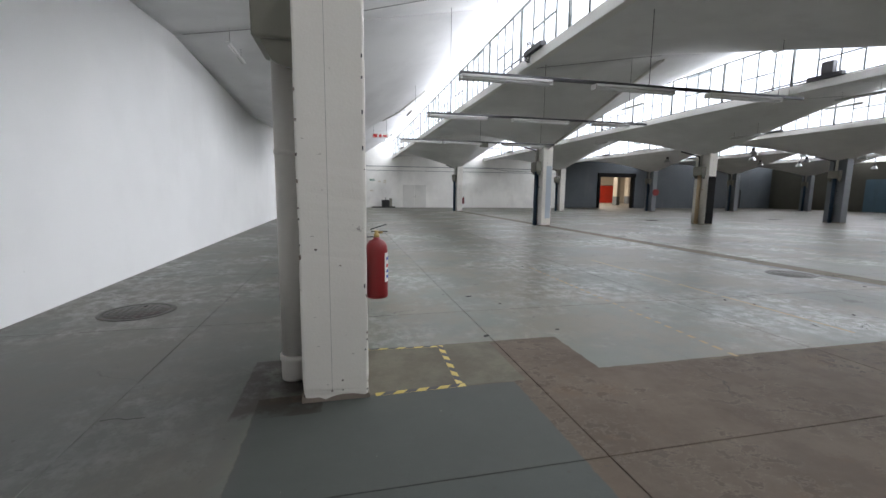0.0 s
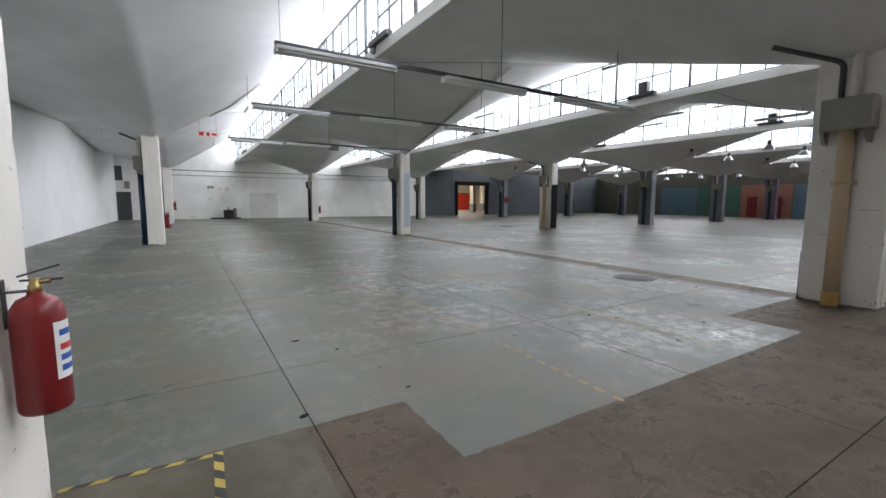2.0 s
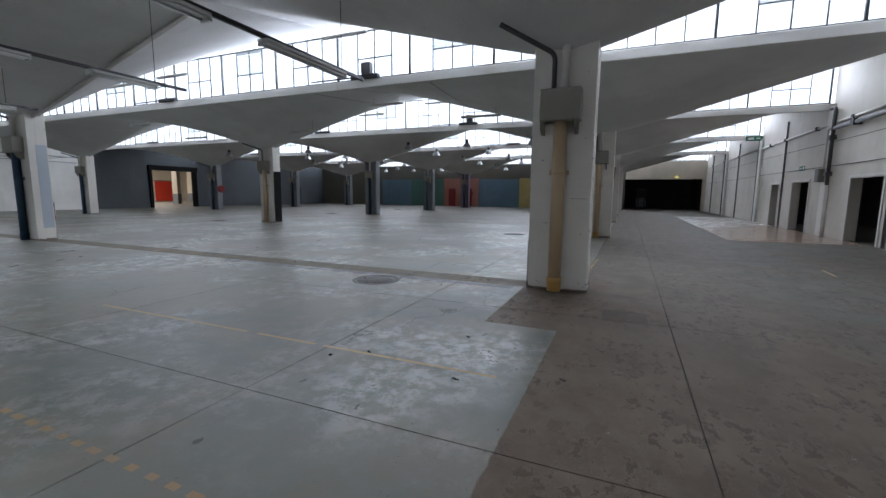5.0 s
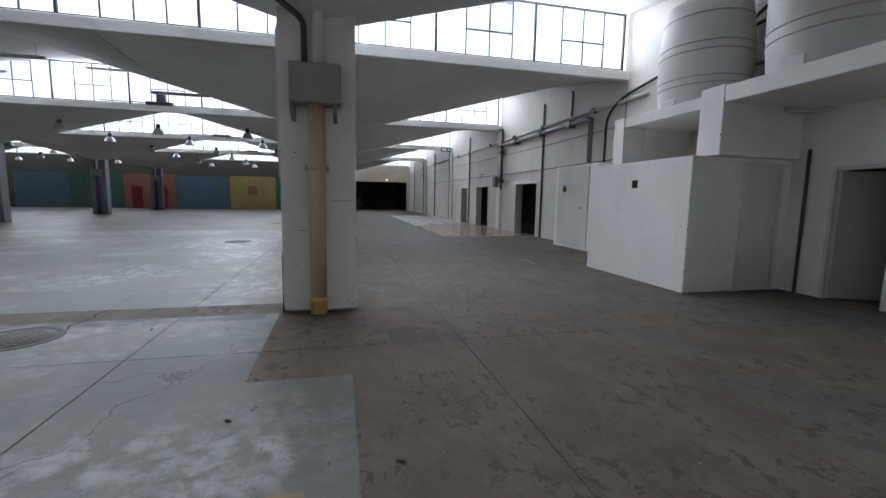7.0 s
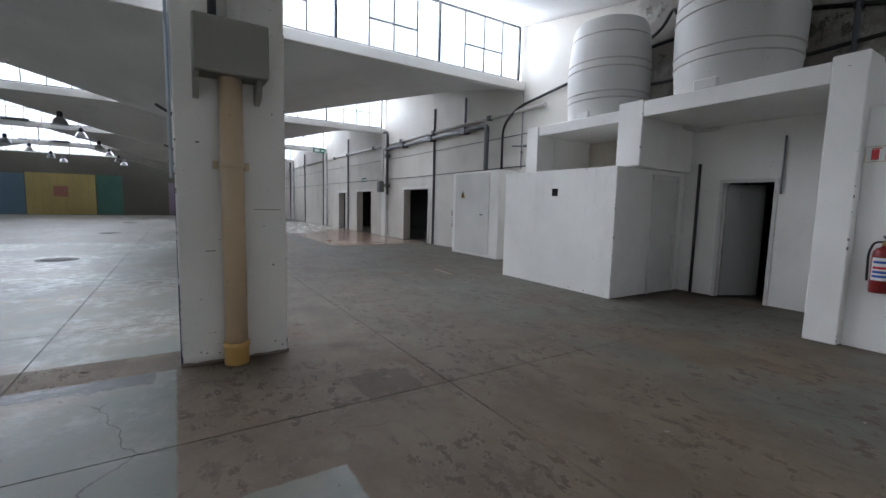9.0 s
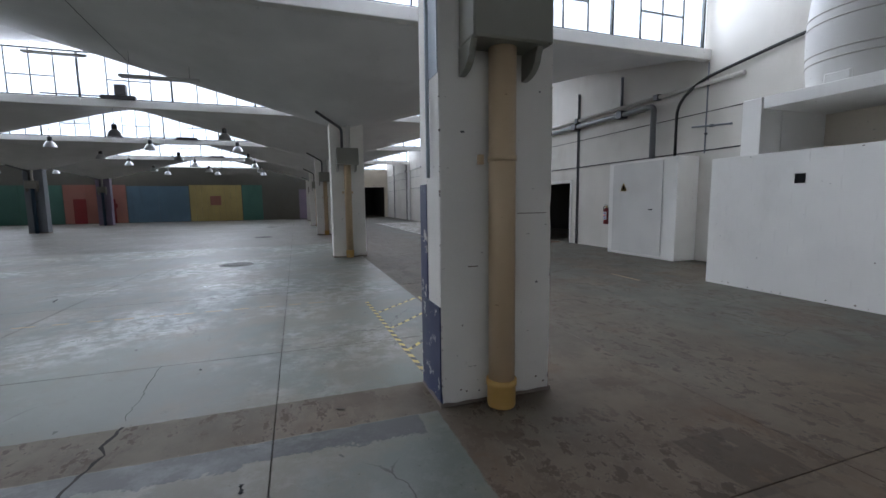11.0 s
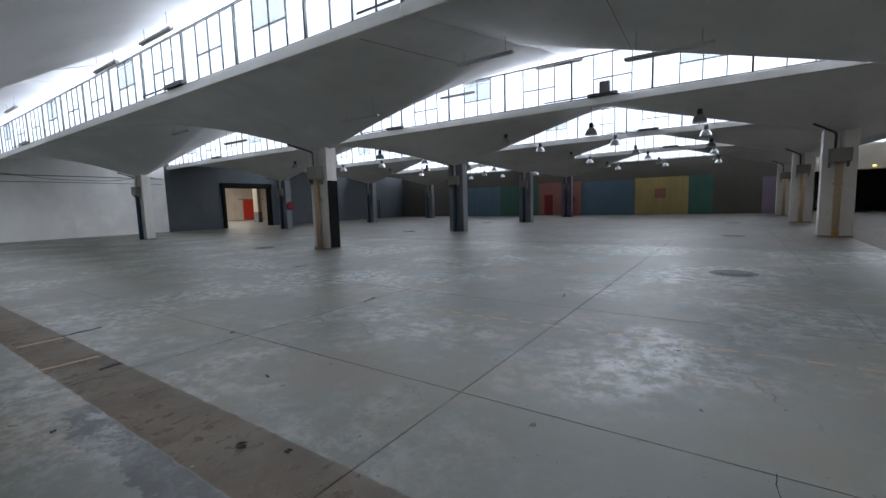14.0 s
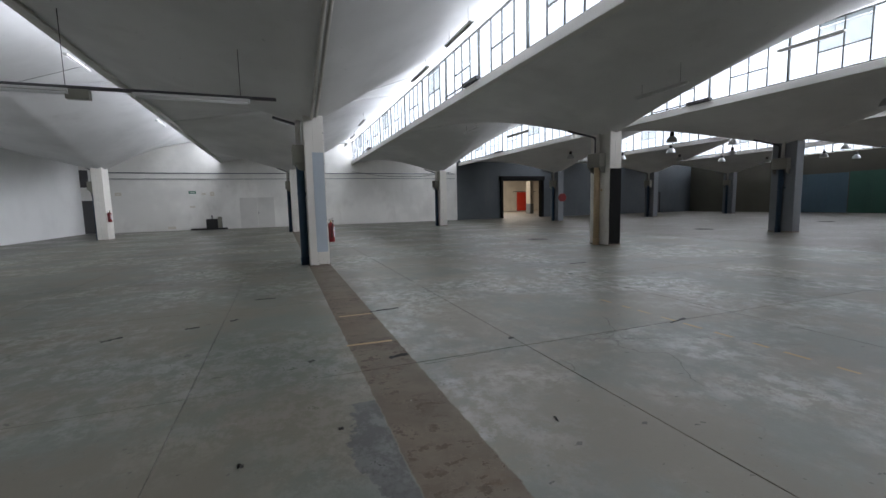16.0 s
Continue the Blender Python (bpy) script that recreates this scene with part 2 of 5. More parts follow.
def floor_material():
    """Concrete floor: worn blue-grey paint over brown, stained concrete, with bare bays along the side aisle and round the columns."""
    n = Nodes("painted_concrete_floor")
    pos = n.place()
    xyz = n.node("SeparateXYZ")
    n.put(xyz.inputs[0], pos)
    wob = n.math("MULTIPLY", n.math("SUBTRACT", n.noise(7, 5, 0.7), 0.5), 0.05)
    x, y = n.math("ADD", xyz.outputs[0], wob), n.math("ADD", xyz.outputs[1], wob)

    def over(v, edge, soft=0.008):
        return n.ramp(v, edge - soft, edge + soft)

    def rect(x0, x1, y0, y1):
        a = n.math("MULTIPLY", over(x, x0), n.math("SUBTRACT", 1.0, over(x, x1)))
        b = n.math("MULTIPLY", over(y, y0), n.math("SUBTRACT", 1.0, over(y, y1)))
        return n.math("MULTIPLY", a, b)

    bare = n.math("SUBTRACT", 1.0, over(y, 3.03))
    for r in ((-0.06, 1.95, 2.9, 3.85), (6.70, 9.25, 2.9, 3.85), (8.74, 9.25, 3.8, 33.4)):
        bare = n.math("MAXIMUM", bare, rect(*r))
    bare = n.math("MULTIPLY", bare, n.math("SUBTRACT", 1.0, rect(-9, -0.80, -9, 9)))
    # worn spots where the paint is gone
    worn = n.ramp(n.noise(2.6, 9, 0.72), 0.60, 0.68)
    # paint
    big, mid, fine = n.noise(0.22, 5, 0.6), n.noise(1.7, 7, 0.68), n.noise(26, 5, 0.65)
    paint = n.mix(n.ramp(big, 0.35, 0.65), (0.114, 0.127, 0.110), (0.164, 0.180, 0.157))
    paint = n.mix(n.math("MULTIPLY", n.ramp(n.noise(1.3, 9, 0.72), 0.42, 0.80), 0.45), paint, (0.145, 0.138, 0.12))
    paint = n.mix(n.math("MULTIPLY", n.ramp(n.noise(0.5, 6, 0.7), 0.55, 0.75), 0.5), paint, (0.18, 0.16, 0.13))
    paint = n.mix(n.math("MULTIPLY", worn, 0.14), paint, (0.36, 0.36, 0.345))
    dust = n.ramp(n.noise(0.55, 10, 0.74), 0.41, 0.59)
    paint = n.mix(n.math("MULTIPLY", dust, 0.8), paint, (0.172, 0.155, 0.120))
    scrape = n.math("MULTIPLY", n.ramp(n.noise(2.1, 11, 0.8, (1.0, 0.55, 1)), 0.61, 0.66), n.ramp(n.noise(0.5, 4), 0.46, 0.60))
    paint = n.mix(n.math("MULTIPLY", scrape, 0.4), paint, (0.066, 0.064, 0.058))
    chipped = n.math("MULTIPLY", n.ramp(n.noise(11.0, 7, 0.72), 0.605, 0.63), n.ramp(n.noise(0.8, 5, 0.65), 0.47, 0.60))
    paint = n.mix(n.math("MULTIPLY", chipped, 0.4), paint, (0.225, 0.228, 0.205))
    drops = n.ramp(n.noise(5.5, 3, 0.5, (1.0, 1.5, 1)), 0.715, 0.73)
    paint = n.mix(n.math("MULTIPLY", drops, 0.75), paint, (0.042, 0.040, 0.036))
    # bare concrete: brown dirt near the columns, grey-green further along the aisle, with scraped flakes
    flake = n.noise(3.0, 8, 0.66, (0.75, 1.1, 1))
    small = n.noise(8.5, 8, 0.72, (0.8, 1.1, 1))
    region = n.ramp(n.noise(0.7, 4, 0.6), 0.40, 0.58)
    patch = n.ramp(n.noise(1.1, 6, 0.7), 0.45, 0.54)
    scr = n.math("MULTIPLY", n.ramp(flake, 0.55, 0.565), region)
    nick = n.math("MULTIPLY", n.ramp(small, 0.535, 0.56), patch)
    brown = n.mix(n.ramp(mid, 0.3, 0.7), (0.112, 0.081, 0.055), (0.158, 0.121, 0.086))
    dark = n.mix(n.ramp(mid, 0.3, 0.7), (0.078, 0.056, 0.038), (0.122, 0.092, 0.065))
    west = n.ramp(n.math("ADD", xyz.outputs[0], n.math("MULTIPLY", mid, 1.5)), 3.6, 6.2)
    brown = n.mix(west, dark, brown)
    grey = n.mix(n.ramp(mid, 0.35, 0.7), (0.100, 0.099, 0.082), (0.142, 0.139, 0.114))
    sway = n.math("MULTIPLY", n.math("SUBTRACT", n.noise(0.5, 6, 0.65), 0.5), 5.0)
    aisle = n.math("MAXIMUM", n.ramp(n.math("ADD", y, n.math("MULTIPLY", big, 2.2)), 0.9, 1.9), n.ramp(n.noise(0.45, 5, 0.6), 0.50, 0.60))
    east = n.ramp(n.math("ADD", xyz.outputs[0], sway), 7.6, 9.6)
    aisle = n.math("MULTIPLY", aisle, n.math("SUBTRACT", 1.0, n.math("MULTIPLY", east, 0.5)))
    under = n.mix(aisle, grey, brown)
    under = n.mix(n.math("MULTIPLY", scr, 0.5), under, (0.070, 0.050, 0.036))
    under = n.mix(n.math("MULTIPLY", n.math("MULTIPLY", n.ramp(small, 0.50, 0.53), patch), 0.40), under, (0.185, 0.150, 0.110))
    under = n.mix(n.math("MULTIPLY", nick, 0.7), under, (0.048, 0.032, 0.022))
    damp = n.math("MULTIPLY", rect(7.32, 7.86, 2.12, 2.62), n.ramp(n.noise(4.0, 6, 0.7), 0.38, 0.46))
    under = n.mix(n.math("MULTIPLY", damp, 0.55), under, (0.050, 0.040, 0.030))
    rust = n.math("MULTIPLY", n.ramp(n.noise(0.9, 7, 0.7, (1, 1.3, 1)), 0.56, 0.66), 0.35)
    under = n.mix(rust, under, (0.120, 0.070, 0.036))
    under = n.mix(rect(-0.80, 1.12, -6, 2.93), under, n.mix(mid, (0.054, 0.063, 0.058), (0.078, 0.088, 0.081)))
    under = n.mix(n.math("MULTIPLY", rect(-0.06, 1.22, 2.94, 3.84), 0.75), under, n.mix(n.ramp(n.noise(2.2, 8, 0.72), 0.38, 0.62), (0.098, 0.092, 0.064), (0.152, 0.146, 0.108)))
    # the far bays were never painted: dull tan concrete
    tan = n.mix(n.ramp(mid, 0.3, 0.7), (0.108, 0.096, 0.076), (0.148, 0.132, 0.104))
    unpainted = over(n.math("ADD", x, n.math("MULTIPLY", n.noise(0.6, 5), 0.5)), 22.4)
    paint = n.mix(n.math("MULTIPLY", unpainted, 0.8), paint, tan)
    colour = n.mix(bare, paint, under)
    # west bay: darker worn paint
    colour = n.mix(n.math("MULTIPLY", n.math("SUBTRACT", 1.0, n.ramp(x, -0.9, -0.7)), 0.55), colour, (0.085, 0.086, 0.082))
    left = n.math("ADD", xyz.outputs[0], n.math("MULTIPLY", n.math("SUBTRACT", n.noise(2.2, 6, 0.75), 0.5), 0.5))
    fresh = n.math("MULTIPLY", n.math("MULTIPLY", over(left, 8.52), n.math("SUBTRACT", 1.0, over(x, 8.735))), n.math("SUBTRACT", 1.0, over(y, 10.45)))
    fresh = n.math("MULTIPLY", fresh, over(y, 4.0))
    colour = n.mix(fresh, colour, (0.075, 0.078, 0.075))
    cell = n.node("TexVoronoi", feature="DISTANCE_TO_EDGE")
    cell.inputs["Scale"].default_value = 0.33
    bend = n.node("VectorMath", operation="ADD")
    warp = n.node("TexNoise")
    warp.inputs["Scale"].default_value, warp.inputs["Detail"].default_value = 1.1, 6
    n.put(warp.inputs["Vector"], pos)
    n.put(bend.inputs[0], pos)
    n.put(bend.inputs[1], warp.outputs["Color"])
    n.put(cell.inputs["Vector"], bend.outputs[0])
    crack = n.math("MULTIPLY", n.math("SUBTRACT", 1.0, n.ramp(cell.outputs[0], 0.0008, 0.003)), n.ramp(n.noise(0.31, 3), 0.50, 0.58))
    colour = n.mix(n.math("MULTIPLY", crack, 0.8), colour, (0.04, 0.036, 0.03))
    # dirt trodden into the joints between the slabs
    ragged = n.math("MULTIPLY", n.noise(5.0, 7, 0.75), 0.07)
    trodden = n.ramp(n.noise(0.6, 5, 0.6), 0.38, 0.62)
    for v, start in ((xyz.outputs[0], 1.28), (xyz.outputs[1], 1.90)):
        turn = n.math("FRACT", n.math("ADD", n.math("DIVIDE", n.math("SUBTRACT", v, start), 3.05), 0.5))
        away = n.math("MULTIPLY", n.math("ABSOLUTE", n.math("SUBTRACT", turn, 0.5)), 3.05)
        seam = n.math("SUBTRACT", 1.0, n.ramp(n.math("ADD", away, ragged), 0.024, 0.052))
        colour = n.mix(n.math("MULTIPLY", seam, n.math("MULTIPLY", trodden, 0.6)), colour, (0.055, 0.048, 0.039))
    specks = n.ramp(n.noise(21, 4, 0.6), 0.67, 0.70)
    flecks = n.math("MULTIPLY", n.ramp(n.noise(9.0, 4, 0.6, (1.4, 0.8, 1)), 0.715, 0.73), bare)
    colour = n.mix(n.math("MULTIPLY", flecks, 0.8), colour, (0.30, 0.29, 0.26))
    colour = n.mix(n.math("MULTIPLY", specks, 0.6), colour, (0.06, 0.055, 0.05))
    rnd = n.node("ObjectInfo").outputs["Random"]
    colour = n.mix(n.math("MULTIPLY", rnd, 0.14), colour, (0.12, 0.115, 0.10))
    # dark ragged patch on the floor at the foot of the first column
    foot_patch = n.math("MULTIPLY", rect(-0.95, -0.36, 2.75, 3.75), n.ramp(n.noise(3.0, 6, 0.7), 0.35, 0.55))
    colour = n.mix(n.math("MULTIPLY", foot_patch, 0.8), colour, (0.030, 0.022, 0.016))
    gloss = n.math("MULTIPLY", n.ramp(n.noise(5.2, 11, 0.80, (1.0, 0.8, 1)), 0.44, 0.58), n.ramp(n.noise(0.40, 8, 0.68), 0.43, 0.64))
    gloss = n.math("MULTIPLY", gloss, n.math("SUBTRACT", 1.0, n.math("MAXIMUM", bare, n.math("MULTIPLY", unpainted, 0.6))))
    n.put(n.bsdf.inputs["Specular IOR Level"], n.math("ADD", 0.22, n.math("MULTIPLY", gloss, 0.58)))
    rough = n.math("ADD", n.math("MULTIPLY", bare, 0.22), n.math("SUBTRACT", n.math("ADD", 0.40, n.math("MULTIPLY", n.noise(6.0, 9, 0.8), 0.12)), n.math("MULTIPLY", gloss, 0.19)))
    n.bump(n.math("ADD", n.math("ADD", n.math("MULTIPLY", fine, 0.35), n.math("MULTIPLY", n.noise(4.0, 6, 0.6), 0.6)), n.math("MULTIPLY", n.math("MULTIPLY", n.math("MAXIMUM", scr, nick), bare), -0.5)), 0.13, 0.012)
    return n.done(colour, rough)


M["floor"] = floor_material()

# ---- walls ----
T = 0.3


def wall(name, spans, material, label):
    bm = bmesh.new()
    for s in spans:
        box(bm, *s)
    return structure(name, bm, material, label)


wall("wall_west", [(WEST - T, WEST, SOUTH, NORTH + T, -0.03, 6.6)], M["wall_west"], "tall white painted wall with scuffs along the hall")
GREY_X = 22.5
DOOR_N = (26.95, 31.0, 3.35)
wall("wall_north_white", [(WEST, GREY_X, NORTH, NORTH + T, -0.03, 6.6)], M["wall_white"], "white painted end wall with conduits and signs")
wall("wall_north_grey", [(GREY_X, DOOR_N[0], NORTH - 0.004, NORTH + T, -0.03, 6.6), (DOOR_N[1], EAST + T, NORTH - 0.004, NORTH + T, -0.03, 6.6), (DOOR_N[0], DOOR_N[1], NORTH - 0.004, NORTH + T, DOOR_N[2], 6.6)], M["wall_grey"], "dark grey painted end wall with a wide doorway")
OPEN_E = (-4.1, 2.75, 3.1)
wall("wall_east", [(EAST, EAST + T, OPEN_E[1], NORTH, -0.03, 4.86)], M["wall_olive"], "olive painted end wall with bright colour panels")
wall("wall_east_lintel", [(EAST, EAST + T, SOUTH, OPEN_E[1], OPEN_E[2], 4.86), (EAST, EAST + T, SOUTH, OPEN_E[0], -0.03, OPEN_E[2])], M["wall_cream"], "cream wall above the dark opening")
# south wall with its three door openings
DOORS_S = [(18.75, 20.8, 2.1), (24.4, 26.35, 2.1), (28.2, 29.4, 2.08)]
spans, at = [], 11.6
for a, b, h in DOORS_S:
    spans += [(at, a, SOUTH - T, SOUTH, -0.03, 6.6), (a, b, SOUTH - T, SOUTH, h, 6.6)]
    at = b
spans += [(at, EAST + T, SOUTH - T, SOUTH, -0.03, 6.6), (WEST, 11.6, SOUTH - T, SOUTH, 2.5, 6.6)]
wall("wall_south", spans, M["wall_south"], "white painted block wall with dark doorways and conduits")

# ---- roof shells ----
Z0, Z_LOW, Z_HIGH, Z_MID = 3.40, 4.74, 6.36, 5.52
HX, HY = PITCH_X / 2, PITCH_Y / 2


def shell_z(dx, dy):
    """Underside of a tilted four-sided hypar umbrella, low at its column."""
    u, v = math.sqrt((dx / HX) ** 2 + 0.0009), math.sqrt((dy / HY) ** 2 + 0.0004)
    a = (Z_HIGH if dx > 0 else Z_LOW) - Z0
    return Z0 + a * u + (Z_MID - Z0) * v * (1 - u)


def shell(cx, cy, x0, x1, y0, y1):
    bm = bmesh.new()
    nx, ny, rows = 26, 40, []
    xs = sorted({x0 + (x1 - x0) * i / nx for i in range(nx + 1)} | {cx})
    ys = sorted({y0 + (y1 - y0) * i / ny for i in range(ny + 1)} | {cy})
    low = [[bm.verts.new((x, y, shell_z(x - cx, y - cy))) for y in ys] for x in xs]
    top = [[bm.verts.new((x, y, shell_z(x - cx, y - cy) + 0.11)) for y in ys] for x in xs]
    for i in range(len(xs) - 1):
        for j in range(len(ys) - 1):
            for g in (low, top):
                f = bm.faces.new((g[i][j], g[i + 1][j], g[i + 1][j + 1], g[i][j + 1]))
                f.smooth = True
    for i in range(len(xs) - 1):
        for j in (0, len(ys) - 1):
            bm.faces.new((low[i][j], low[i + 1][j], top[i + 1][j], top[i][j]))
    for j in range(len(ys) - 1):
        for i in (0, len(xs) - 1):
            bm.faces.new((low[i][j], low[i][j + 1], top[i][j + 1], top[i][j]))
    return structure("ceiling", bm, M["shell"], "white concrete umbrella roof shell rising from its column")


for cx in COL_X:
    for cy in COL_Y:
        x0, x1 = max(cx - HX + 0.01, WEST), cx + HX - 0.01
        y0 = SOUTH if cy == COL_Y[0] else cy - HY
        y1 = NORTH if cy == COL_Y[2] else cy + HY
        shell(cx, cy, x0, x1, y0, y1)

# ---- edge beams under the glazing ----
for sx in STRIP_X:
    for k, cy in enumerate(COL_Y):
        if sx > 50:
            continue
        bm = bmesh.new()
        y0 = SOUTH if k == 0 else cy - HY
        y1 = NORTH if k == 2 else cy + HY
        box(bm, sx - 0.03, sx + 0.16, y0 + 0.004, y1 - 0.004, 4.65, SILL, 0.012)
        structure("trim_edge_beam", bm, M["fascia"], "white concrete edge beam below the roof windows")

# ---- roof windows ----
n = Nodes("roof_glass")
mixer, clear, gloss = n.node("MixShader"), n.node("BsdfTransparent"), n.node("BsdfGlossy")
n.put(clear.inputs[0], n.mix(n.ramp(n.noise(2.5, 5), 0.4, 0.7), (0.97, 0.98, 1.0), (0.90, 0.92, 0.94)))
gloss.inputs["Roughness"].default_value = 0.08
mixer.inputs[0].default_value = 0.06
n.put(mixer.inputs[1], clear.outputs[0])
n.put(mixer.inputs[2], gloss.outputs[0])
n.put(n.tree.nodes["Material Output"].inputs[0], mixer.outputs[0])
M["glass"] = n.mat
n = Nodes("dirty_glass")
mixer, clear, film = n.node("MixShader"), n.node("BsdfTransparent"), n.node("BsdfTranslucent")
n.put(clear.inputs[0], n.mix(n.noise(3, 5), (0.48, 0.515, 0.53), (0.52, 0.555, 0.57)))
n.put(film.inputs[0], (0.55, 0.56, 0.57, 1))
n.put(mixer.inputs[0], n.math("ADD", 0.12, n.math("MULTIPLY", n.ramp(n.noise(6, 6, 0.7), 0.35, 0.7), 0.1)))
n.put(mixer.inputs[1], clear.outputs[0])
n.put(mixer.inputs[2], film.outputs[0])
n.put(n.tree.nodes["Material Output"].inputs[0], mixer.outputs[0])
M["glass_dirty"] = n.mat
M["frame_green"] = painted("dark_green_frame_paint", (0.05, 0.06, 0.06), (0.09, 0.08, 0.07), 0.6, 0.3)

UNITS, UW = 6, PITCH_Y / 6
H = HEAD - SILL
COLS = (0.0, 0.25, 0.485, 0.72, 1.0)


def roof_window():
    """One bay of steel-framed glazing, sill at its origin, running along y."""
    w = tagged(thing("window_1", "steel-framed roof window with small panes and hinged vents", "window"), kind="structure")
    bm = bmesh.new()
    for z in (0.02, H - 0.02):
        box(bm, -0.025, 0.025, 0, PITCH_Y, z - 0.022, z + 0.022)
    part("window_frame", bm, M["frame_green"], w)
    post, bar, cross = None, None, None
    panes = {}
    for k in range(UNITS):
        y = k * UW
        for i, c in enumerate(COLS[:-1]):
            wide = 0.028 if i == 0 else 0.014
            key = ("post" if i == 0 else "mullion")
            if key not in panes:
                bm = bmesh.new()
                box(bm, -0.03 if i == 0 else -0.018, 0.03 if i == 0 else 0.018, -wide, wide, 0.04, H - 0.04)
                panes[key] = mesh(key, bm, M["frame_green"])
            ob = new(key, panes[key])
            ob.parent, ob.location = w, (0, y + c * UW + (0.032 if i == 0 else 0), 0)
            lo, hi = y + c * UW + 0.02, y + COLS[i + 1] * UW - 0.014
            split = [(0.045, H - 0.045)] if i in (0, 3) else [(0.045, 0.60), (0.63, H - 0.045)]
            for j, (z0, z1) in enumerate(split):
                key = ("pane", i, j, i in (1, 2) and j == 1 and k in (1, 4))
                if key not in panes:
                    bm = bmesh.new()
                    box(bm, -0.003, 0.003, 0, hi - lo, z0, z1)
                    panes[key] = mesh("pane", bm, M["glass_dirty" if key[3] else "glass"])
                ob = new("pane", panes[key])
                ob.parent, ob.location, ob.visible_shadow = w, (0.004, lo, 0), False
        if "transom" not in panes:
            bm = bmesh.new()
            box(bm, -0.022, 0.022, 0, (COLS[3] - COLS[1]) * UW - 0.03, 0.60, 0.63)
            panes["transom"] = mesh("transom", bm, M["frame_green"])
        ob = new("transom", panes["transom"])
        ob.parent, ob.location = w, (0, y + COLS[1] * UW + 0.015, 0)
    return w


first = None
for sx in STRIP_X:
    for k, cy in enumerate(COL_Y):
        m = Matrix.Translation((sx + 0.06, cy - HY, SILL))
        if first is None:
            first = roof_window()
            first.matrix_world = m
        else:
            copy_thing(first, m)

# ---- columns ----
def column(cx, cy, shaft, pipe, boot, south_paint=None, north_paint=None, east=None):
    c = thing("column", {"column": "white painted concrete column with chipped edges", "column_grey": "grey painted concrete column carrying the roof", "mauve": "mauve painted concrete column carrying the roof"}[shaft] + (" and a " + {"pipe_cream": "cream", "pipe_blue": "dark blue", "pipe_white": "white"}[pipe] + " downpipe"), "column", (cx, cy, 0), "columns of the hall")
    bm = bmesh.new()
    box(bm, -0.23, 0.23, -0.45, 0.45, 0.0, 3.62, 0.018, 2)
    for z in [0.02, 0.04, 0.07, 0.10, 0.13] + [0.17 + 0.07 * k for k in range(48)]:
        bmesh.ops.bisect_plane(bm, geom=bm.verts[:] + bm.edges[:] + bm.faces[:], plane_co=(0, 0, z), plane_no=(0, 0, 1))
    for v in bm.verts:
        p = Vector((v.co.x * 3 + cx, v.co.y * 3 + cy, v.co.z))
        low = max(0.0, 1 - v.co.z / 0.16)
        cut = 0.006 * max(0, noise.noise(p * 7)) + 0.012 * max(0, noise.noise(p * 3.1) - 0.25) + low * 0.02 * max(0, noise.noise(p * 11) + 0.2)
        v.co.x -= math.copysign(min(cut, 0.02), v.co.x)
        v.co.y -= math.copysign(min(cut, 0.02), v.co.y)
    part("shaft", bm, M[shaft], c)
    bm = bmesh.new()
    lathe(bm, [(0.095, 0.17), (0.095, 2.509)], 20, Matrix.Translation((-0.33, 0.02, 0)))
    p = part("downpipe", bm, M[pipe], c, "round cast-iron downpipe")
    for z in (1.78,):
        bm = bmesh.new()
        lathe(bm, [(0.096, z - 0.02), (0.101, z - 0.018), (0.101, z + 0.018), (0.096, z + 0.02)], 20, Matrix.Translation((-0.33, 0.02, 0)))
        box(bm, -0.262, -0.225, -0.125, -0.085, z - 0.035, z + 0.035, 0.004)
        box(bm, -0.262, -0.225, 0.125, 0.165, z - 0.035, z + 0.035, 0.004)
        part("pipe_clamp", bm, M[pipe], p)
    bm = bmesh.new()
    lathe(bm, [(0.10, 0.0), (0.104, 0.02), (0.104, 0.15), (0.112, 0.16), (0.112, 0.2), (0.097, 0.205)], 20, Matrix.Translation((-0.33, 0.02, 0)))
    part("pipe_boot", bm, M[boot], p)
    bm = bmesh.new()
    box(bm, -0.50, -0.232, -0.27, 0.30, 2.51, 2.95, 0.012)
    b = part("hopper_box", bm, M["greybox"], c, "grey-green sheet metal rainwater box")
    for y in (-0.225, 0.255):
        bm = bmesh.new()
        pts = [(-0.45, 2.509), (-0.232, 2.509), (-0.232, 2.33)] + [(-0.232 - 0.19 * math.sin(q * math.pi / 10), 2.33 + 0.13 * (1 - math.cos(q * math.pi / 10))) for q in range(1, 6)]
        near, far = [[bm.verts.new((px, yy, pz)) for px, pz in pts] for yy in (y, y + 0.045)]
        for k in range(2, len(pts) - 1):
            bm.faces.new((near[1], near[k], near[k + 1]))
            bm.faces.new((far[1], far[k + 1], far[k]))
        bm.faces.new((near[1], near[-1], near[0]))
        bm.faces.new((far[1], far[0], far[-1]))
        for k in range(len(pts)):
            m = (k + 1) % len(pts)
            bm.faces.new((near[k], near[m], far[m], far[k]))
        part("bracket", bm, M["greybox"], b)
    bm = bmesh.new()
    tube(bm, arc([(-0.34, -0.02, 2.93), (-0.34, -0.02, 3.46), (-0.30, -0.04, 3.62)], 0.08), 0.06)
    part("inlet_pipe", bm, M["pipe_white"], c)
    bm = bmesh.new()
    tube(bm, arc([(-0.30, 0.14, 2.93), (-0.30, 0.14, 3.47), (-0.88, 0.80, 3.76)], 0.1), 0.035)
    part("conduit", bm, M["steel"], c)
    spots = random.Random(int(cx * 31 + cy * 7))
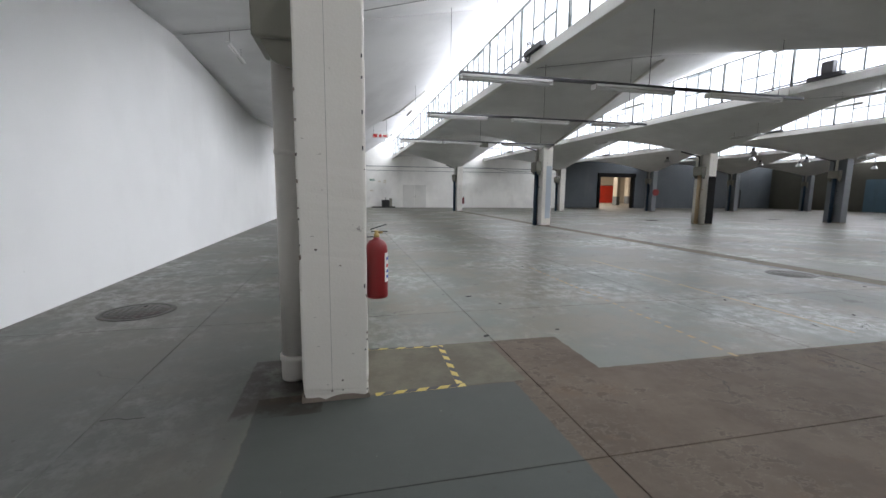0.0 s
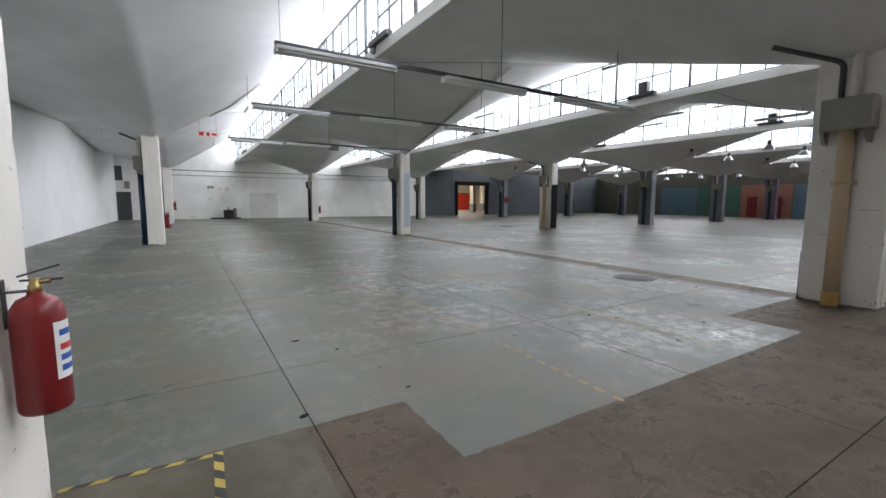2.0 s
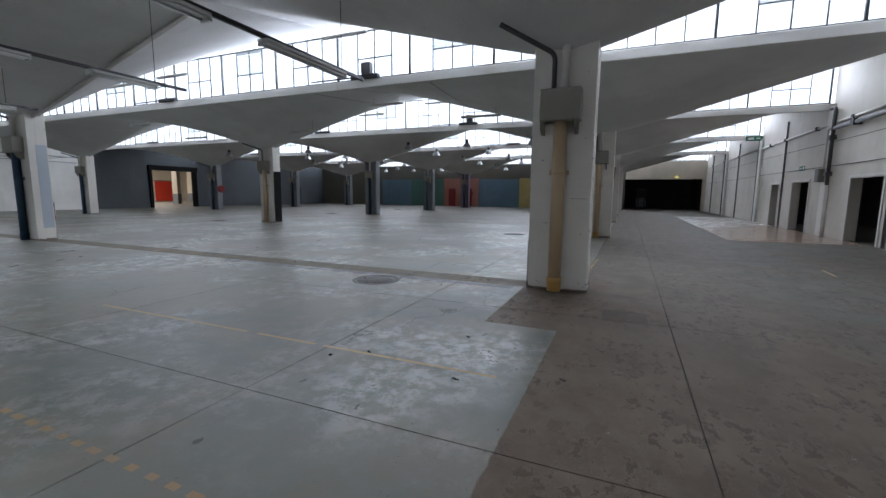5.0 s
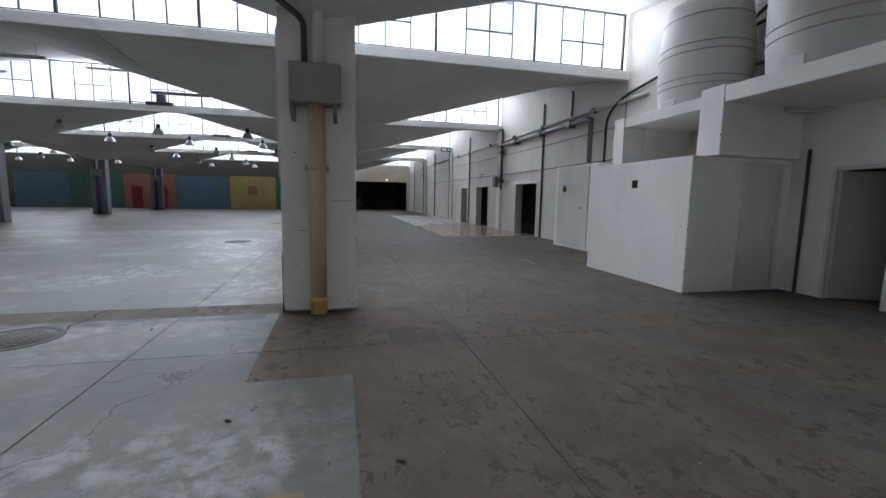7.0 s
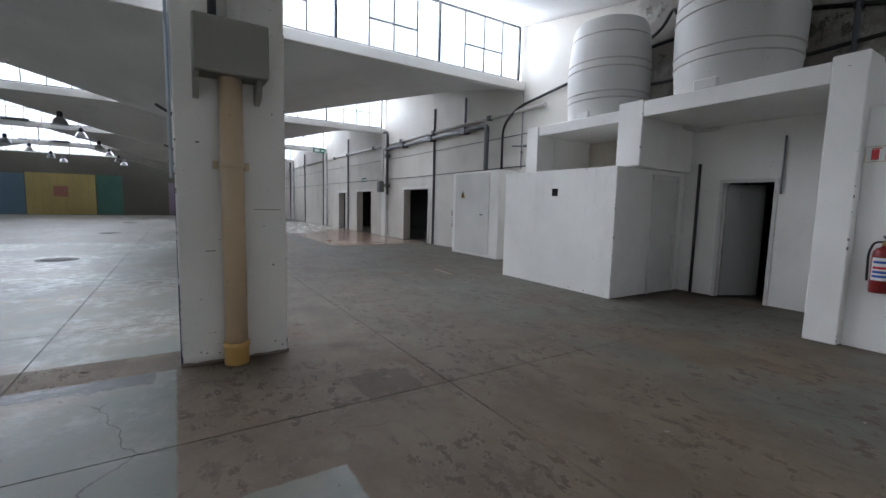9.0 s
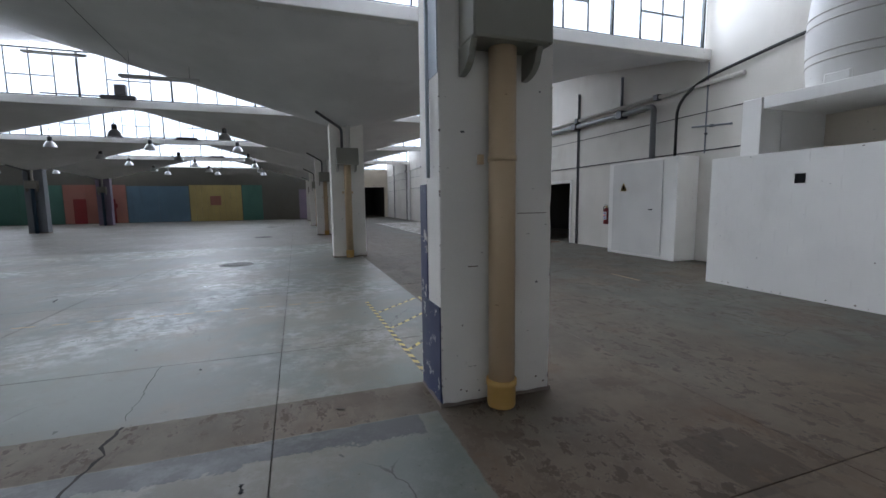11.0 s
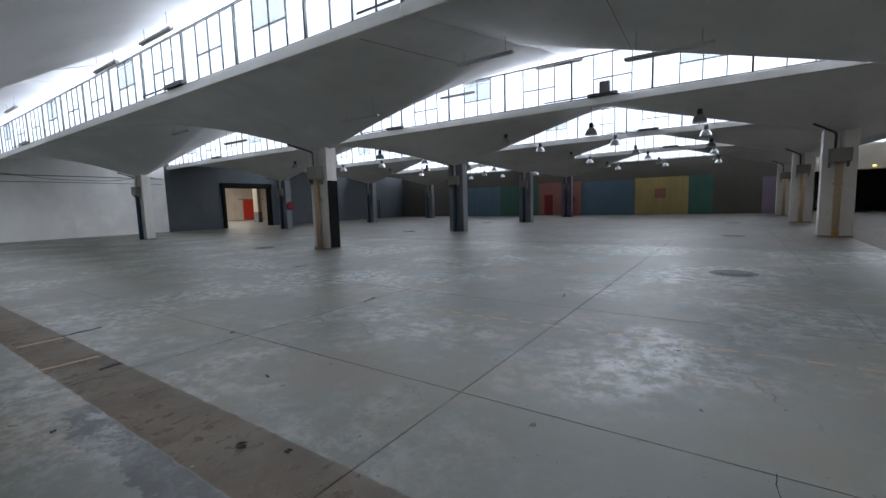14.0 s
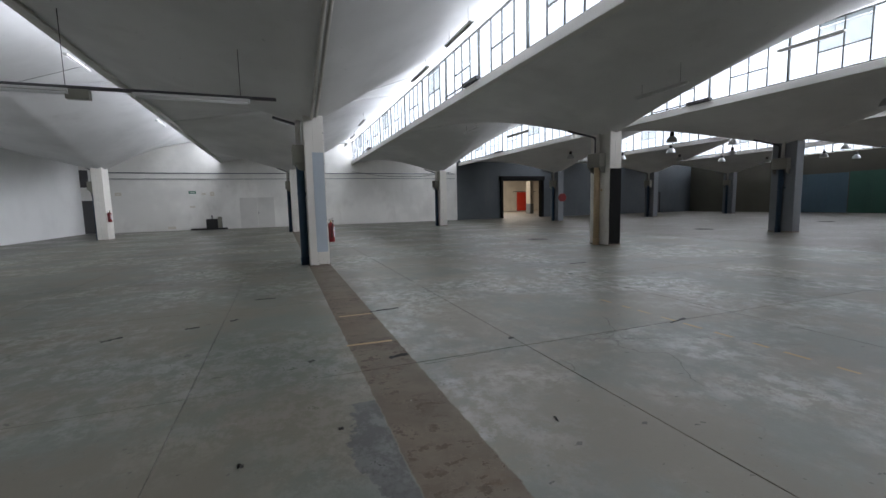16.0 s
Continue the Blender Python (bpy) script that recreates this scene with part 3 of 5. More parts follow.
    for k in range(9):
        z, y = spots.uniform(0.3, 3.3), spots.uniform(-0.36, 0.36)
        if abs(y - 0.02) < 0.13 or z > 2.25 and abs(y) < 0.33:
            continue
        boxed("nail_hole", (-0.2315, -0.220, y, y + spots.uniform(0.008, 0.028), z, z + spots.uniform(0.008, 0.02)), M["steel"], c)
    for k in range(7):
        z = spots.uniform(0.3, 3.3)
        boxed("nail_hole", (0.205, 0.215, -0.4515, -0.438, z, z + spots.uniform(0.01, 0.03)), M["steel"], c)
    boxed("casting_joint", (-0.03, -0.0275, -0.4508, -0.438, 0.06, 3.35), M["putty"], c)
    bm = bmesh.new()
    for x0, x1, y0, y1 in ((-0.238, 0.238, -0.458, -0.452), (-0.238, 0.238, 0.452, 0.458), (-0.238, -0.232, -0.452, 0.452), (0.232, 0.238, -0.452, 0.452)):
        box(bm, x0, x1, y0, y1, 0, 0.03 + spots.uniform(0, 0.03))
    for cutx in [0.04 * k - 0.2 for k in range(11)]:
        bmesh.ops.bisect_plane(bm, geom=bm.verts[:] + bm.edges[:] + bm.faces[:], plane_co=(cutx, 0, 0), plane_no=(1, 0, 0))
        bmesh.ops.bisect_plane(bm, geom=bm.verts[:] + bm.edges[:] + bm.faces[:], plane_co=(0, cutx * 2.1, 0), plane_no=(0, 1, 0))
    for v in bm.verts:
        if v.co.z > 0.01:
            v.co.z *= 0.75 + 0.75 * noise.noise((v.co.x * 14 + cx, v.co.y * 14 + cy, 0.3))
    part("skirting_mortar", bm, M["mortar"], c, "crumbling mortar at the foot")
    if (cx, cy) == (COL_X[1], COL_Y[1]):
        boxed("painted_patch", (-0.06, 0.2, -0.455, -0.438, 0.35, 2.75), M["lightblue"], c, "faded pale blue paint")
    if south_paint:
        boxed("painted_face", (-0.225, 0.225, -0.456, -0.438, 0.02, 2.45), M[south_paint], c, "black painted face")
    if north_paint:
        boxed("painted_face", (-0.222, 0.225, 0.438, 0.456, 0.02, 0.74), M[north_paint], c, "chipped navy blue painted face")
        boxed("painted_strip", (0.06, 0.225, 0.438, 0.456, 0.744, 1.62), M[north_paint], c, "chipped navy blue painted strip")
        bm = bmesh.new()
        tube(bm, [(-0.06, 0.474, 1.66), (-0.06, 0.474, 3.42)], 0.014, 8)
        part("face_conduit", bm, M["lightblue"], c, "pale blue painted conduit")
        boxed("painted_patch", (-0.222, 0.05, 0.438, 0.454, 2.35, 3.4), M["lightblue"], c, "faded pale blue paint")
    return c


COLUMNS = {}
for i, cx in enumerate(COL_X):
    for j, cy in enumerate(COL_Y):
        shaft = "column" if j == 0 or i < 3 else "mauve" if (i, j) == (5, 1) else "column_grey"
        pipe = "pipe_white" if (i, j) == (0, 0) else "pipe_cream" if j == 0 or (i, j) == (2, 1) else "pipe_blue"
        COLUMNS[(i, j)] = column(cx - (0.11 if i == 0 else 0), cy, shaft, pipe, "boot_yellow" if j == 0 and i else pipe, "black" if (i, j) == (2, 1) else None, "blue" if (i, j) == (1, 0) else None)

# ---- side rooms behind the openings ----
# near-black colour puts the shade of the unlit rooms into their surfaces
M["dark_room"] = painted("unlit_room_shade", (0.06, 0.058, 0.055), (0.03, 0.03, 0.03), 0.7, 0.3)
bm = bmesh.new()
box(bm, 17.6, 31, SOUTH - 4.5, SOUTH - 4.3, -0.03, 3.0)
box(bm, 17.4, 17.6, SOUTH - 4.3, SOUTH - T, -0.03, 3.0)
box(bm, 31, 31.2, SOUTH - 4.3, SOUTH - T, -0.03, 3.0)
structure("wall_side_rooms", bm, M["dark_room"], "unlit room walls behind the doorways, shade in their near-black colour")
structure("ceiling_side_rooms", (lambda b: (box(b, 17.4, 31.2, SOUTH - 4.5, SOUTH - T, 3.0, 3.2), b)[1])(bmesh.new()), M["dark_room"], "unlit ceiling of the side rooms, shade in its near-black colour")
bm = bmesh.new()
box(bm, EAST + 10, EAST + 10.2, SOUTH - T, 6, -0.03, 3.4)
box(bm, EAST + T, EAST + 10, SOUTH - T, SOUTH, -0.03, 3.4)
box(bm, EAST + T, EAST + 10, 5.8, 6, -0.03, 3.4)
structure("wall_store", bm, M["dark_room"], "unlit store walls beyond the end wall, shade in their near-black colour")
structure("ceiling_store", (lambda b: (box(b, EAST + T, EAST + 10.2, SOUTH - T, 6, 3.4, 3.6), b)[1])(bmesh.new()), M["dark_room"], "unlit ceiling of the store, shade in its near-black colour")

# hall next door, seen through the wide doorway
bm = bmesh.new()
box(bm, 20, 50, 68, 68.3, -0.03, 6.5)
box(bm, 19.7, 20, NORTH + T, 68.3, -0.03, 6.5)
box(bm, 50, 50.3, NORTH + T, 68.3, -0.03, 6.5)
structure("wall_next_hall", bm, M["wall_cream"], "cream walls of the hall next door")
structure("ceiling_next_hall", (lambda b: (box(b, 19.7, 50.3, NORTH + T, 68.3, 6.5, 6.7), b)[1])(bmesh.new()), M["shell"], "pale ceiling of the hall next door")

# ---- more materials ----
M["red"] = painted("red_enamel", (0.20, 0.011, 0.013), (0.10, 0.015, 0.015), 0.35, 0.3, 0.05)
M["red_door"] = painted("red_door_paint", (0.62, 0.045, 0.02), (0.3, 0.03, 0.02), 0.5, 0.3)
M["brass"] = metal("brass", (0.45, 0.33, 0.14), 0.35)
M["alu"] = metal("spun_aluminium", (0.55, 0.56, 0.57), 0.35)
M["gunmetal"] = metal("gunmetal", (0.09, 0.09, 0.095), 0.45, 0.8)
M["rubber"] = painted("black_rubber", (0.018, 0.018, 0.018), (0.05, 0.05, 0.05), 0.6, 0.2)
M["label_white"] = painted("white_label", (0.78, 0.78, 0.76), (0.5, 0.5, 0.5), 0.45, 0.15)
M["label_blue"] = painted("blue_label_print", (0.03, 0.10, 0.42), (0.1, 0.1, 0.3), 0.45, 0.15)
M["sign_red"] = painted("red_sign_print", (0.55, 0.03, 0.03), (0.3, 0.05, 0.05), 0.45, 0.15)
M["sign_green"] = painted("green_sign_plastic", (0.01, 0.16, 0.09), (0.05, 0.1, 0.08), 0.4, 0.15)
M["fitting"] = painted("white_light_fitting", (0.62, 0.62, 0.60), (0.3, 0.28, 0.25), 0.4, 0.3)
M["tube_glass"] = painted("unlit_fluorescent_tube", (0.82, 0.83, 0.82), (0.5, 0.5, 0.5), 0.2, 0.1, 0.02)
M["iron"] = metal("cast_iron", (0.085, 0.082, 0.075), 0.55, 0.2, 0.25)
M["tank"] = painted("grey_white_plastic_tank", (0.68, 0.675, 0.645), (0.33, 0.3, 0.26), 0.5, 0.45, 0.12, (1, 1, 0.3))
# ring lines of the tanks, darker than the tank body
M["tank_rib"] = painted("darker_tank_rib", (0.50, 0.48, 0.44), (0.2, 0.17, 0.13), 0.55, 0.6, 0.1, (1, 1, 1))
M["upright"] = painted("grey_upright_paint", (0.15, 0.155, 0.16), (0.08, 0.07, 0.06), 0.5, 0.4)
M["door_white"] = painted("white_door_paint", (0.66, 0.65, 0.62), (0.33, 0.31, 0.28), 0.5, 0.35)
# door paint greyed to hold the shadow on the open leaf
M["door_shaded"] = painted("shaded_door_paint", (0.42, 0.42, 0.40), (0.2, 0.19, 0.17), 0.5, 0.45)
M["tan_tile"] = painted("tan_glazed_tile", (0.34, 0.235, 0.17), (0.2, 0.15, 0.11), 0.22, 0.3, 0.05, (1, 1, 1))
M["white_tile"] = painted("pale_glazed_tile", (0.55, 0.53, 0.49), (0.3, 0.28, 0.25), 0.25, 0.3, 0.05, (1, 1, 1))
M["tape_yellow"] = painted("yellow_floor_tape", (0.50, 0.37, 0.08), (0.20, 0.17, 0.1), 0.5, 0.7, 0.1, (1, 1, 1))
M["tape_black"] = painted("black_floor_tape", (0.035, 0.034, 0.032), (0.15, 0.14, 0.12), 0.5, 0.6, 0.1, (1, 1, 1))
M["orange_line"] = painted("worn_orange_line_paint", (0.30, 0.20, 0.09), (0.17, 0.16, 0.135), 0.55, 1.0, 0.1, (1, 1, 1), chips=(0.16, 0.165, 0.15))
PANEL = {
    "blue": painted("blue_panel_paint", (0.11, 0.19, 0.255), (0.06, 0.08, 0.09), 0.55, 0.35),
    "teal": painted("green_panel_paint", (0.06, 0.16, 0.125), (0.03, 0.07, 0.06), 0.55, 0.35),
    "coral": painted("coral_panel_paint", (0.34, 0.145, 0.11), (0.15, 0.07, 0.06), 0.55, 0.35),
    "yellow": painted("ochre_panel_paint", (0.46, 0.37, 0.14), (0.2, 0.16, 0.06), 0.55, 0.35),
    "mauve": painted("mauve_panel_paint", (0.24, 0.19, 0.27), (0.1, 0.09, 0.1), 0.55, 0.35),
}

# ---- backdrop of bright overcast sky outside the roof windows ----
n = Nodes("overcast_sky")
glow = n.node("Emission")
n.put(glow.inputs[0], n.mix(n.noise(0.15, 3), (0.84, 0.92, 1.0), (0.97, 0.99, 1.0)))
glow.inputs[1].default_value = SKY_GLOW
n.put(n.tree.nodes["Material Output"].inputs[0], glow.outputs[0])
for sx in STRIP_X:
    bm = bmesh.new()
    box(bm, sx + 0.15, sx + 0.16, SOUTH + 0.01, NORTH - 0.01, SILL + 0.004, 6.7)
    structure("backdrop", bm, n.mat, "bright overcast sky beyond the roof windows")

# ---- block of small rooms by the south wall ----
b = thing("service_block", "white painted block of small service rooms with a niche", "service block", kind="structure")
boxed("lower_wall", (8.88, 11.6, -4.42, -2.22, 0, 2.18), M["wall_white"], b, bevel=0.012)
bm = bmesh.new()
box(bm, 8.69, 9.13, -3.0, -2.5, 2.184, 3.22, 0.01)
box(bm, 11.0, 11.32, -3.0, -2.5, 2.184, 3.12, 0.01)
part("post", bm, M["wall_white"], b)
boxed("top_slab", (9.134, 10.996, -4.42, -2.52, 2.93, 3.12), M["wall_white"], b, bevel=0.008)
# back of the niche in darker cream: the shade of the recess as colour
bm = bmesh.new()
box(bm, 9.134, 10.996, -4.42, -4.1, 2.184, 2.926)
part("niche_back_shaded", bm, M["wall_cream"], b)
bm = bmesh.new()
box(bm, 8.78, 9.13, -4.42, -3.004, 2.184, 3.12)
box(bm, 11.0, 11.32, -4.42, -3.004, 2.184, 3.12)
part("niche_wall", bm, M["wall_white"], b)
boxed("canopy_slab", (6.404, 8.686, -4.42, -2.5, 2.95, 3.19), M["wall_white"], b, bevel=0.01)
boxed("pier", (6.08, 6.40, -2.95, -2.48, 0, 3.24), M["wall_white"], b, bevel=0.012)
boxed("pier_return", (6.084, 6.40, -4.42, -2.954, 0, 3.2), M["wall_white"], b)
bm = bmesh.new()
box(bm, 6.404, 7.45, -4.42, -4.2, 0, 2.946)
box(bm, 8.2, 8.876, -4.42, -4.2, 0, 2.946)
box(bm, 7.45, 8.2, -4.42, -4.2, 1.98, 2.946)
part("back_wall", bm, M["wall_white"], b)
boxed("side_wall", (WEST, 6.076, -2.85, -2.62, 0, 2.65), M["wall_white"], b)
boxed("side_wall_top", (WEST, 6.076, -4.42, -2.854, 2.5, 2.65), M["wall_white"], b)
# room behind the open door, its gloom painted in with the near-black colour
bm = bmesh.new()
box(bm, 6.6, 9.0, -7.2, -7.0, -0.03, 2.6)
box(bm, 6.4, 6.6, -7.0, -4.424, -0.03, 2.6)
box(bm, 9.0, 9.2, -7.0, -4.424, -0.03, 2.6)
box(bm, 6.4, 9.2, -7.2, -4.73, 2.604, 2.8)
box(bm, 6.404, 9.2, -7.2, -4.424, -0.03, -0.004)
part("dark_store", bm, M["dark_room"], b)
blk = {}
for j in range(11):
    z0 = j * 0.198
    x = 8.88 - (0.2 if j % 2 else 0.0)
    while x < 11.59:
        a, c = max(x, 8.88) + 0.002, min(x + 0.40, 11.6) - 0.002
        if c - a > 0.05 and not (a < 10.26 and c > 10.12 and z0 < 1.84 and z0 + 0.198 > 1.70):
            key = round(c - a, 3)
            if key not in blk:
                bm = bmesh.new()
                box(bm, 0, key, 0, 0.0035, 0.002, 0.196)
                blk[key] = mesh("block", bm, M["wall_white"])
            ob = new("block", blk[key])
            ob.parent, ob.location = b, (a, -2.2199, z0)
        x += 0.40
v = boxed("air_vent", (10.12, 10.26, -2.219, -2.212, 1.70, 1.84), M["black"], b, "small black vent opening")
# closed door in the block's side
d = tagged(thing("door_1", "white painted flush door, closed, in the service block", "door", (8.88, -3.6, 0)), kind="structure")
bm = bmesh.new()
box(bm, -0.035, -0.001, -0.40, -0.34, 0, 2.10, 0.004)
box(bm, -0.035, -0.001, 0.34, 0.40, 0, 2.10, 0.004)
box(bm, -0.035, -0.001, -0.34, 0.34, 2.03, 2.10, 0.004)
part("door_frame", bm, M["door_white"], d)
boxed("door_leaf", (-0.022, -0.001, -0.325, 0.325, 0.012, 2.015), M["door_white"], d, bevel=0.003)
bm = bmesh.new()
tube(bm, arc([(-0.02, -0.28, 1.02), (-0.07, -0.28, 1.02), (-0.07, -0.17, 1.02)], 0.02), 0.009)
part("door_handle", bm, M["alu"], d)
# open door into the dark store
d = tagged(thing("door_2", "pale door standing open into a dark store, leaf greyed for shade", "door", (8.2, -4.3, 0)), kind="structure")
bm = bmesh.new()
box(bm, -0.004, 0.05, 0.06, 0.13, 0, 2.03, 0.004)
box(bm, -0.80, -0.746, 0.06, 0.13, 0, 2.03, 0.004)
box(bm, -0.746, -0.004, 0.06, 0.13, 1.975, 2.03, 0.004)
part("door_frame", bm, M["door_white"], d)
# leaf turned away from the light, its shadow painted in as grey
leaf = boxed("door_leaf", (-0.70, 0, -0.02, 0.02, 0.01, 1.96), M["door_shaded"], d, bevel=0.003)
leaf.matrix_local = pose(-0.01, -0.02, 0, 0, 0, 62)
bm = bmesh.new()
tube(bm, [(-0.63, 0.02, 1.0), (-0.63, 0.07, 1.0), (-0.52, 0.07, 1.0)], 0.009)
part("door_handle", bm, M["alu"], leaf)


def pipe_run(label, points, radius, material, name="pipe", bend=0.1, clips=()):
    p = thing(name, label, "pipe", points[0])
    o = Vector(points[0])
    bm = bmesh.new()
    tube(bm, arc([Vector(q) - o for q in points], bend) if len(points) > 2 else [Vector(q) - o for q in points], radius)
    part("tube", bm, M[material], p)
    for c in clips:
        bm = bmesh.new()
        q = Vector(c) - o
        box(bm, q.x - radius * 1.5, q.x + radius * 1.5, q.y - radius * 1.6, q.y + radius * 1.6, q.z - radius * 1.4, q.z + radius * 1.4, 0.004)
        part("clip", bm, M["steel"], p)
    return p


WS = SOUTH + 0.001
pipe_run("dark steel pipe standing in the corner of the recess", [(8.60, -4.16, 0), (8.60, -4.16, 2.32)], 0.026, "steel")
pipe_run("dark pipe stub on the recess wall", [(7.36, -4.165, 1.78), (7.36, -4.165, 2.67)], 0.014, "column_grey")
pipe_run("white pipe under the canopy slab", [(8.3, -4.1, 2.9), (8.62, -4.1, 2.9), (8.62, -3.6, 2.9)], 0.03, "pipe_white")
pipe_run("black hose rising up the wall from the block", [(14.35, SOUTH + 0.08, 2.5), (14.35, SOUTH + 0.08, 3.85), (13.7, SOUTH + 0.08, 4.25), (11.9, SOUTH + 0.08, 4.5), (9.5, SOUTH + 0.08, 4.75), (7.5, SOUTH + 0.08, 4.6), (6.1, SOUTH + 0.08, 4.23), (3.5, SOUTH + 0.08, 4.1)], 0.035, "rubber", bend=0.35)
pipe_run("black hose along the wall behind the tanks", [(10.8, SOUTH + 0.08, 4.05), (7.5, SOUTH + 0.08, 3.86), (6.1, SOUTH + 0.08, 3.93), (2.0, SOUTH + 0.08, 4.1)], 0.03, "rubber", bend=0.3)

pipe_run("rusty grey pipe standing behind the water tanks", [(6.74, SOUTH + 0.09, 2.66), (6.74, SOUTH + 0.09, 4.95)], 0.035, "column_grey", clips=[(6.74, SOUTH + 0.06, 4.4)])
pipe_run("grey conduit stub beside the niche wall", [(12.9, SOUTH + 0.07, 3.12), (13.9, SOUTH + 0.07, 3.2)], 0.022, "column_grey", "conduit", clips=[(13.4, SOUTH + 0.05, 3.16)])
pipe_run("black hose looping off the top of the water tank", [(9.9, -4.2, 4.75), (9.6, -4.3, 5.0), (9.4, -4.3, 5.3), (9.25, -4.2, 5.1)], 0.03, "rubber", bend=0.12)

pipe_run("thin grey conduit rising up the cream wall", [(13.55, SOUTH + 0.05, 2.55), (13.55, SOUTH + 0.05, 4.6)], 0.016, "column_grey", "conduit", clips=[(13.55, SOUTH + 0.04, 4.1), (13.55, SOUTH + 0.04, 3.0)])
pipe_run("pale conduit stub high on the cream wall", [(16.3, SOUTH + 0.06, 4.2), (16.3, SOUTH + 0.06, 5.0)], 0.04, "column_grey", "conduit")

# water tanks
def tank(x, y, z, r, h):
    t = thing("water_tank", "large grey-white plastic water tank with moulded ribs", "water tank", (x, y, z), "water tanks on the block")
    def girth(f):
        return r * (0.955 + 0.09 * math.sin(math.pi * f) - 0.04 * f)

    prof = [(0.93 * r, 0), (girth(0), 0.03)] + [(girth(k / 14), 0.05 + k / 14 * (h - 0.25)) for k in range(15)]
    prof += [(0.86 * r, h - 0.12), (0.6 * r, h - 0.03), (0.3 * r, h)]
    for f in (0.20, 0.27, 0.52, 0.60, 0.88):
        bm = bmesh.new()
        z, g = 0.05 + f * (h - 0.25), girth(f)
        lathe(bm, [(g - 0.004, z - 0.014), (g + 0.012, z - 0.008), (g + 0.012, z + 0.008), (g - 0.004, z + 0.014)], 48)
        part("rib", bm, M["tank_rib"], t)
    bm = bmesh.new()
    lathe(bm, prof, 48)
    part("tank_body", bm, M["tank"], t)
    bm = bmesh.new()
    lathe(bm, [(0.24 * r, h - 0.01), (0.26 * r, h + 0.03), (0.26 * r, h + 0.06), (0.02, h + 0.08)], 24)
    part("lid", bm, M["rubber"], t)
    bm = bmesh.new()
    box(bm, -0.17, 0.17, 0.9 * r, 0.985 * r, 0.03, 0.19, 0.02)
    part("outlet_boss", bm, M["tank"], t)
    return t


tank(10.15, -3.50, 3.12, 0.75, 1.98)
tank(7.86, -3.46, 3.19, 0.82, 2.4)

# electrical kiosk with a warning triangle
k = thing("electrical_kiosk", "white painted electrical cupboard with a warning triangle", "cupboard", (14.85, -4.09, 0))
boxed("body", (-1.15, 1.15, -0.32, 0.34, 0, 2.5), M["wall_white"], k, bevel=0.01)
dl = boxed("cupboard_door", (-0.75, 0.95, 0.342, 0.372, 0.08, 2.44), M["door_white"], k, bevel=0.004)
boxed("latch", (-0.48, -0.36, 0.373, 0.40, 1.22, 1.25), M["gunmetal"], dl, bevel=0.003)
bm = bmesh.new()
tri = [bm.verts.new(q) for q in ((0.42, 0.376, 1.72), (0.66, 0.376, 1.72), (0.54, 0.376, 1.95))]
f = bm.faces.new(tri)
bmesh.ops.solidify(bm, geom=[f], thickness=0.003)
ws = part("warning_sign", bm, M["yellow"], dl, "yellow warning triangle")
bm = bmesh.new()
box(bm, 0.525, 0.555, 0.381, 0.384, 1.77, 1.87)
part("bolt_symbol", bm, M["black"], dl)

# steel uprights and service runs on the south wall
for x, mat, w in ((18.33, "upright", 0.06), (27.72, "upright", 0.06), (32.45, "upright", 0.05), (37.2, "upright", 0.06), (42.0, "upright", 0.05), (46.8, "upright", 0.06)):
    u = thing("wall_upright", "dark steel upright fixed to the white wall", "upright", (x, SOUTH, 0), "steel uprights")
    bm = bmesh.new()
    box(bm, -w, w, 0.001, 0.012, 0, 5.0, 0.002)
    box(bm, -0.006, 0.006, 0.012, 0.07, 0, 5.0, 0.002)
    part("profile", bm, M[mat], u)
    for z in (0.4, 2.6, 4.1):
        boxed("bracket", (-w - 0.02, w + 0.02, 0.012, 0.03, z, z + 0.08), M[mat], u, bevel=0.003)
for x in (22.72, 31.87, 41.0):
    u = thing("wall_pilaster", "grey-white pilaster under the beam end", "pilaster", (x, SOUTH, 0), "pilasters under the beams")
    boxed("shaft", (-0.22, 0.22, 0.001, 0.12, 0, 4.68), M["wall_white"], u, bevel=0.01)
pipe_run("white conduit along the wall", [(12.7, SOUTH + 0.06, 4.14), (31.6, SOUTH + 0.06, 4.14)], 0.05, "pipe_white", clips=[(x, SOUTH + 0.06, 4.14) for x in (15, 18.33, 21, 24, 27.72, 30)])
pipe_run("white conduit further along the wall", [(32.2, SOUTH + 0.06, 4.14), (48.5, SOUTH + 0.06, 4.14)], 0.05, "pipe_white", clips=[(x, SOUTH + 0.06, 4.14) for x in (37.2, 42, 46.8)])
pipe_run("thick grey pipe along the wall, dropping to the floor block", [(15.0, SOUTH + 0.16, 2.5), (15.0, SOUTH + 0.16, 3.92), (22.35, SOUTH + 0.16, 3.92)], 0.075, "upright", bend=0.15, clips=[(x, SOUTH + 0.14, 3.92) for x in (16.2, 18.33, 20.6)])
for z, r, mat, label in ((3.5, 0.009, "rubber", "thin black cable along the wall"), (2.62, 0.014, "steel", "thin steel conduit along the wall")):
    pipe_run(label, [(12.4, SOUTH + 0.03, z), (20, SOUTH + 0.03, z - 0.03), (30, SOUTH + 0.03, z + 0.02), (49.5, SOUTH + 0.03, z)], r, mat, "cable")
pipe_run("grey conduit bending down to the meter box", [(22.5, SOUTH + 0.19, 4.66), (22.15, SOUTH + 0.19, 4.66), (22.15, SOUTH + 0.19, 1.9)], 0.06, "steel", bend=0.15, clips=[(22.15, SOUTH + 0.19, 2.3), (22.15, SOUTH + 0.19, 3.6)])
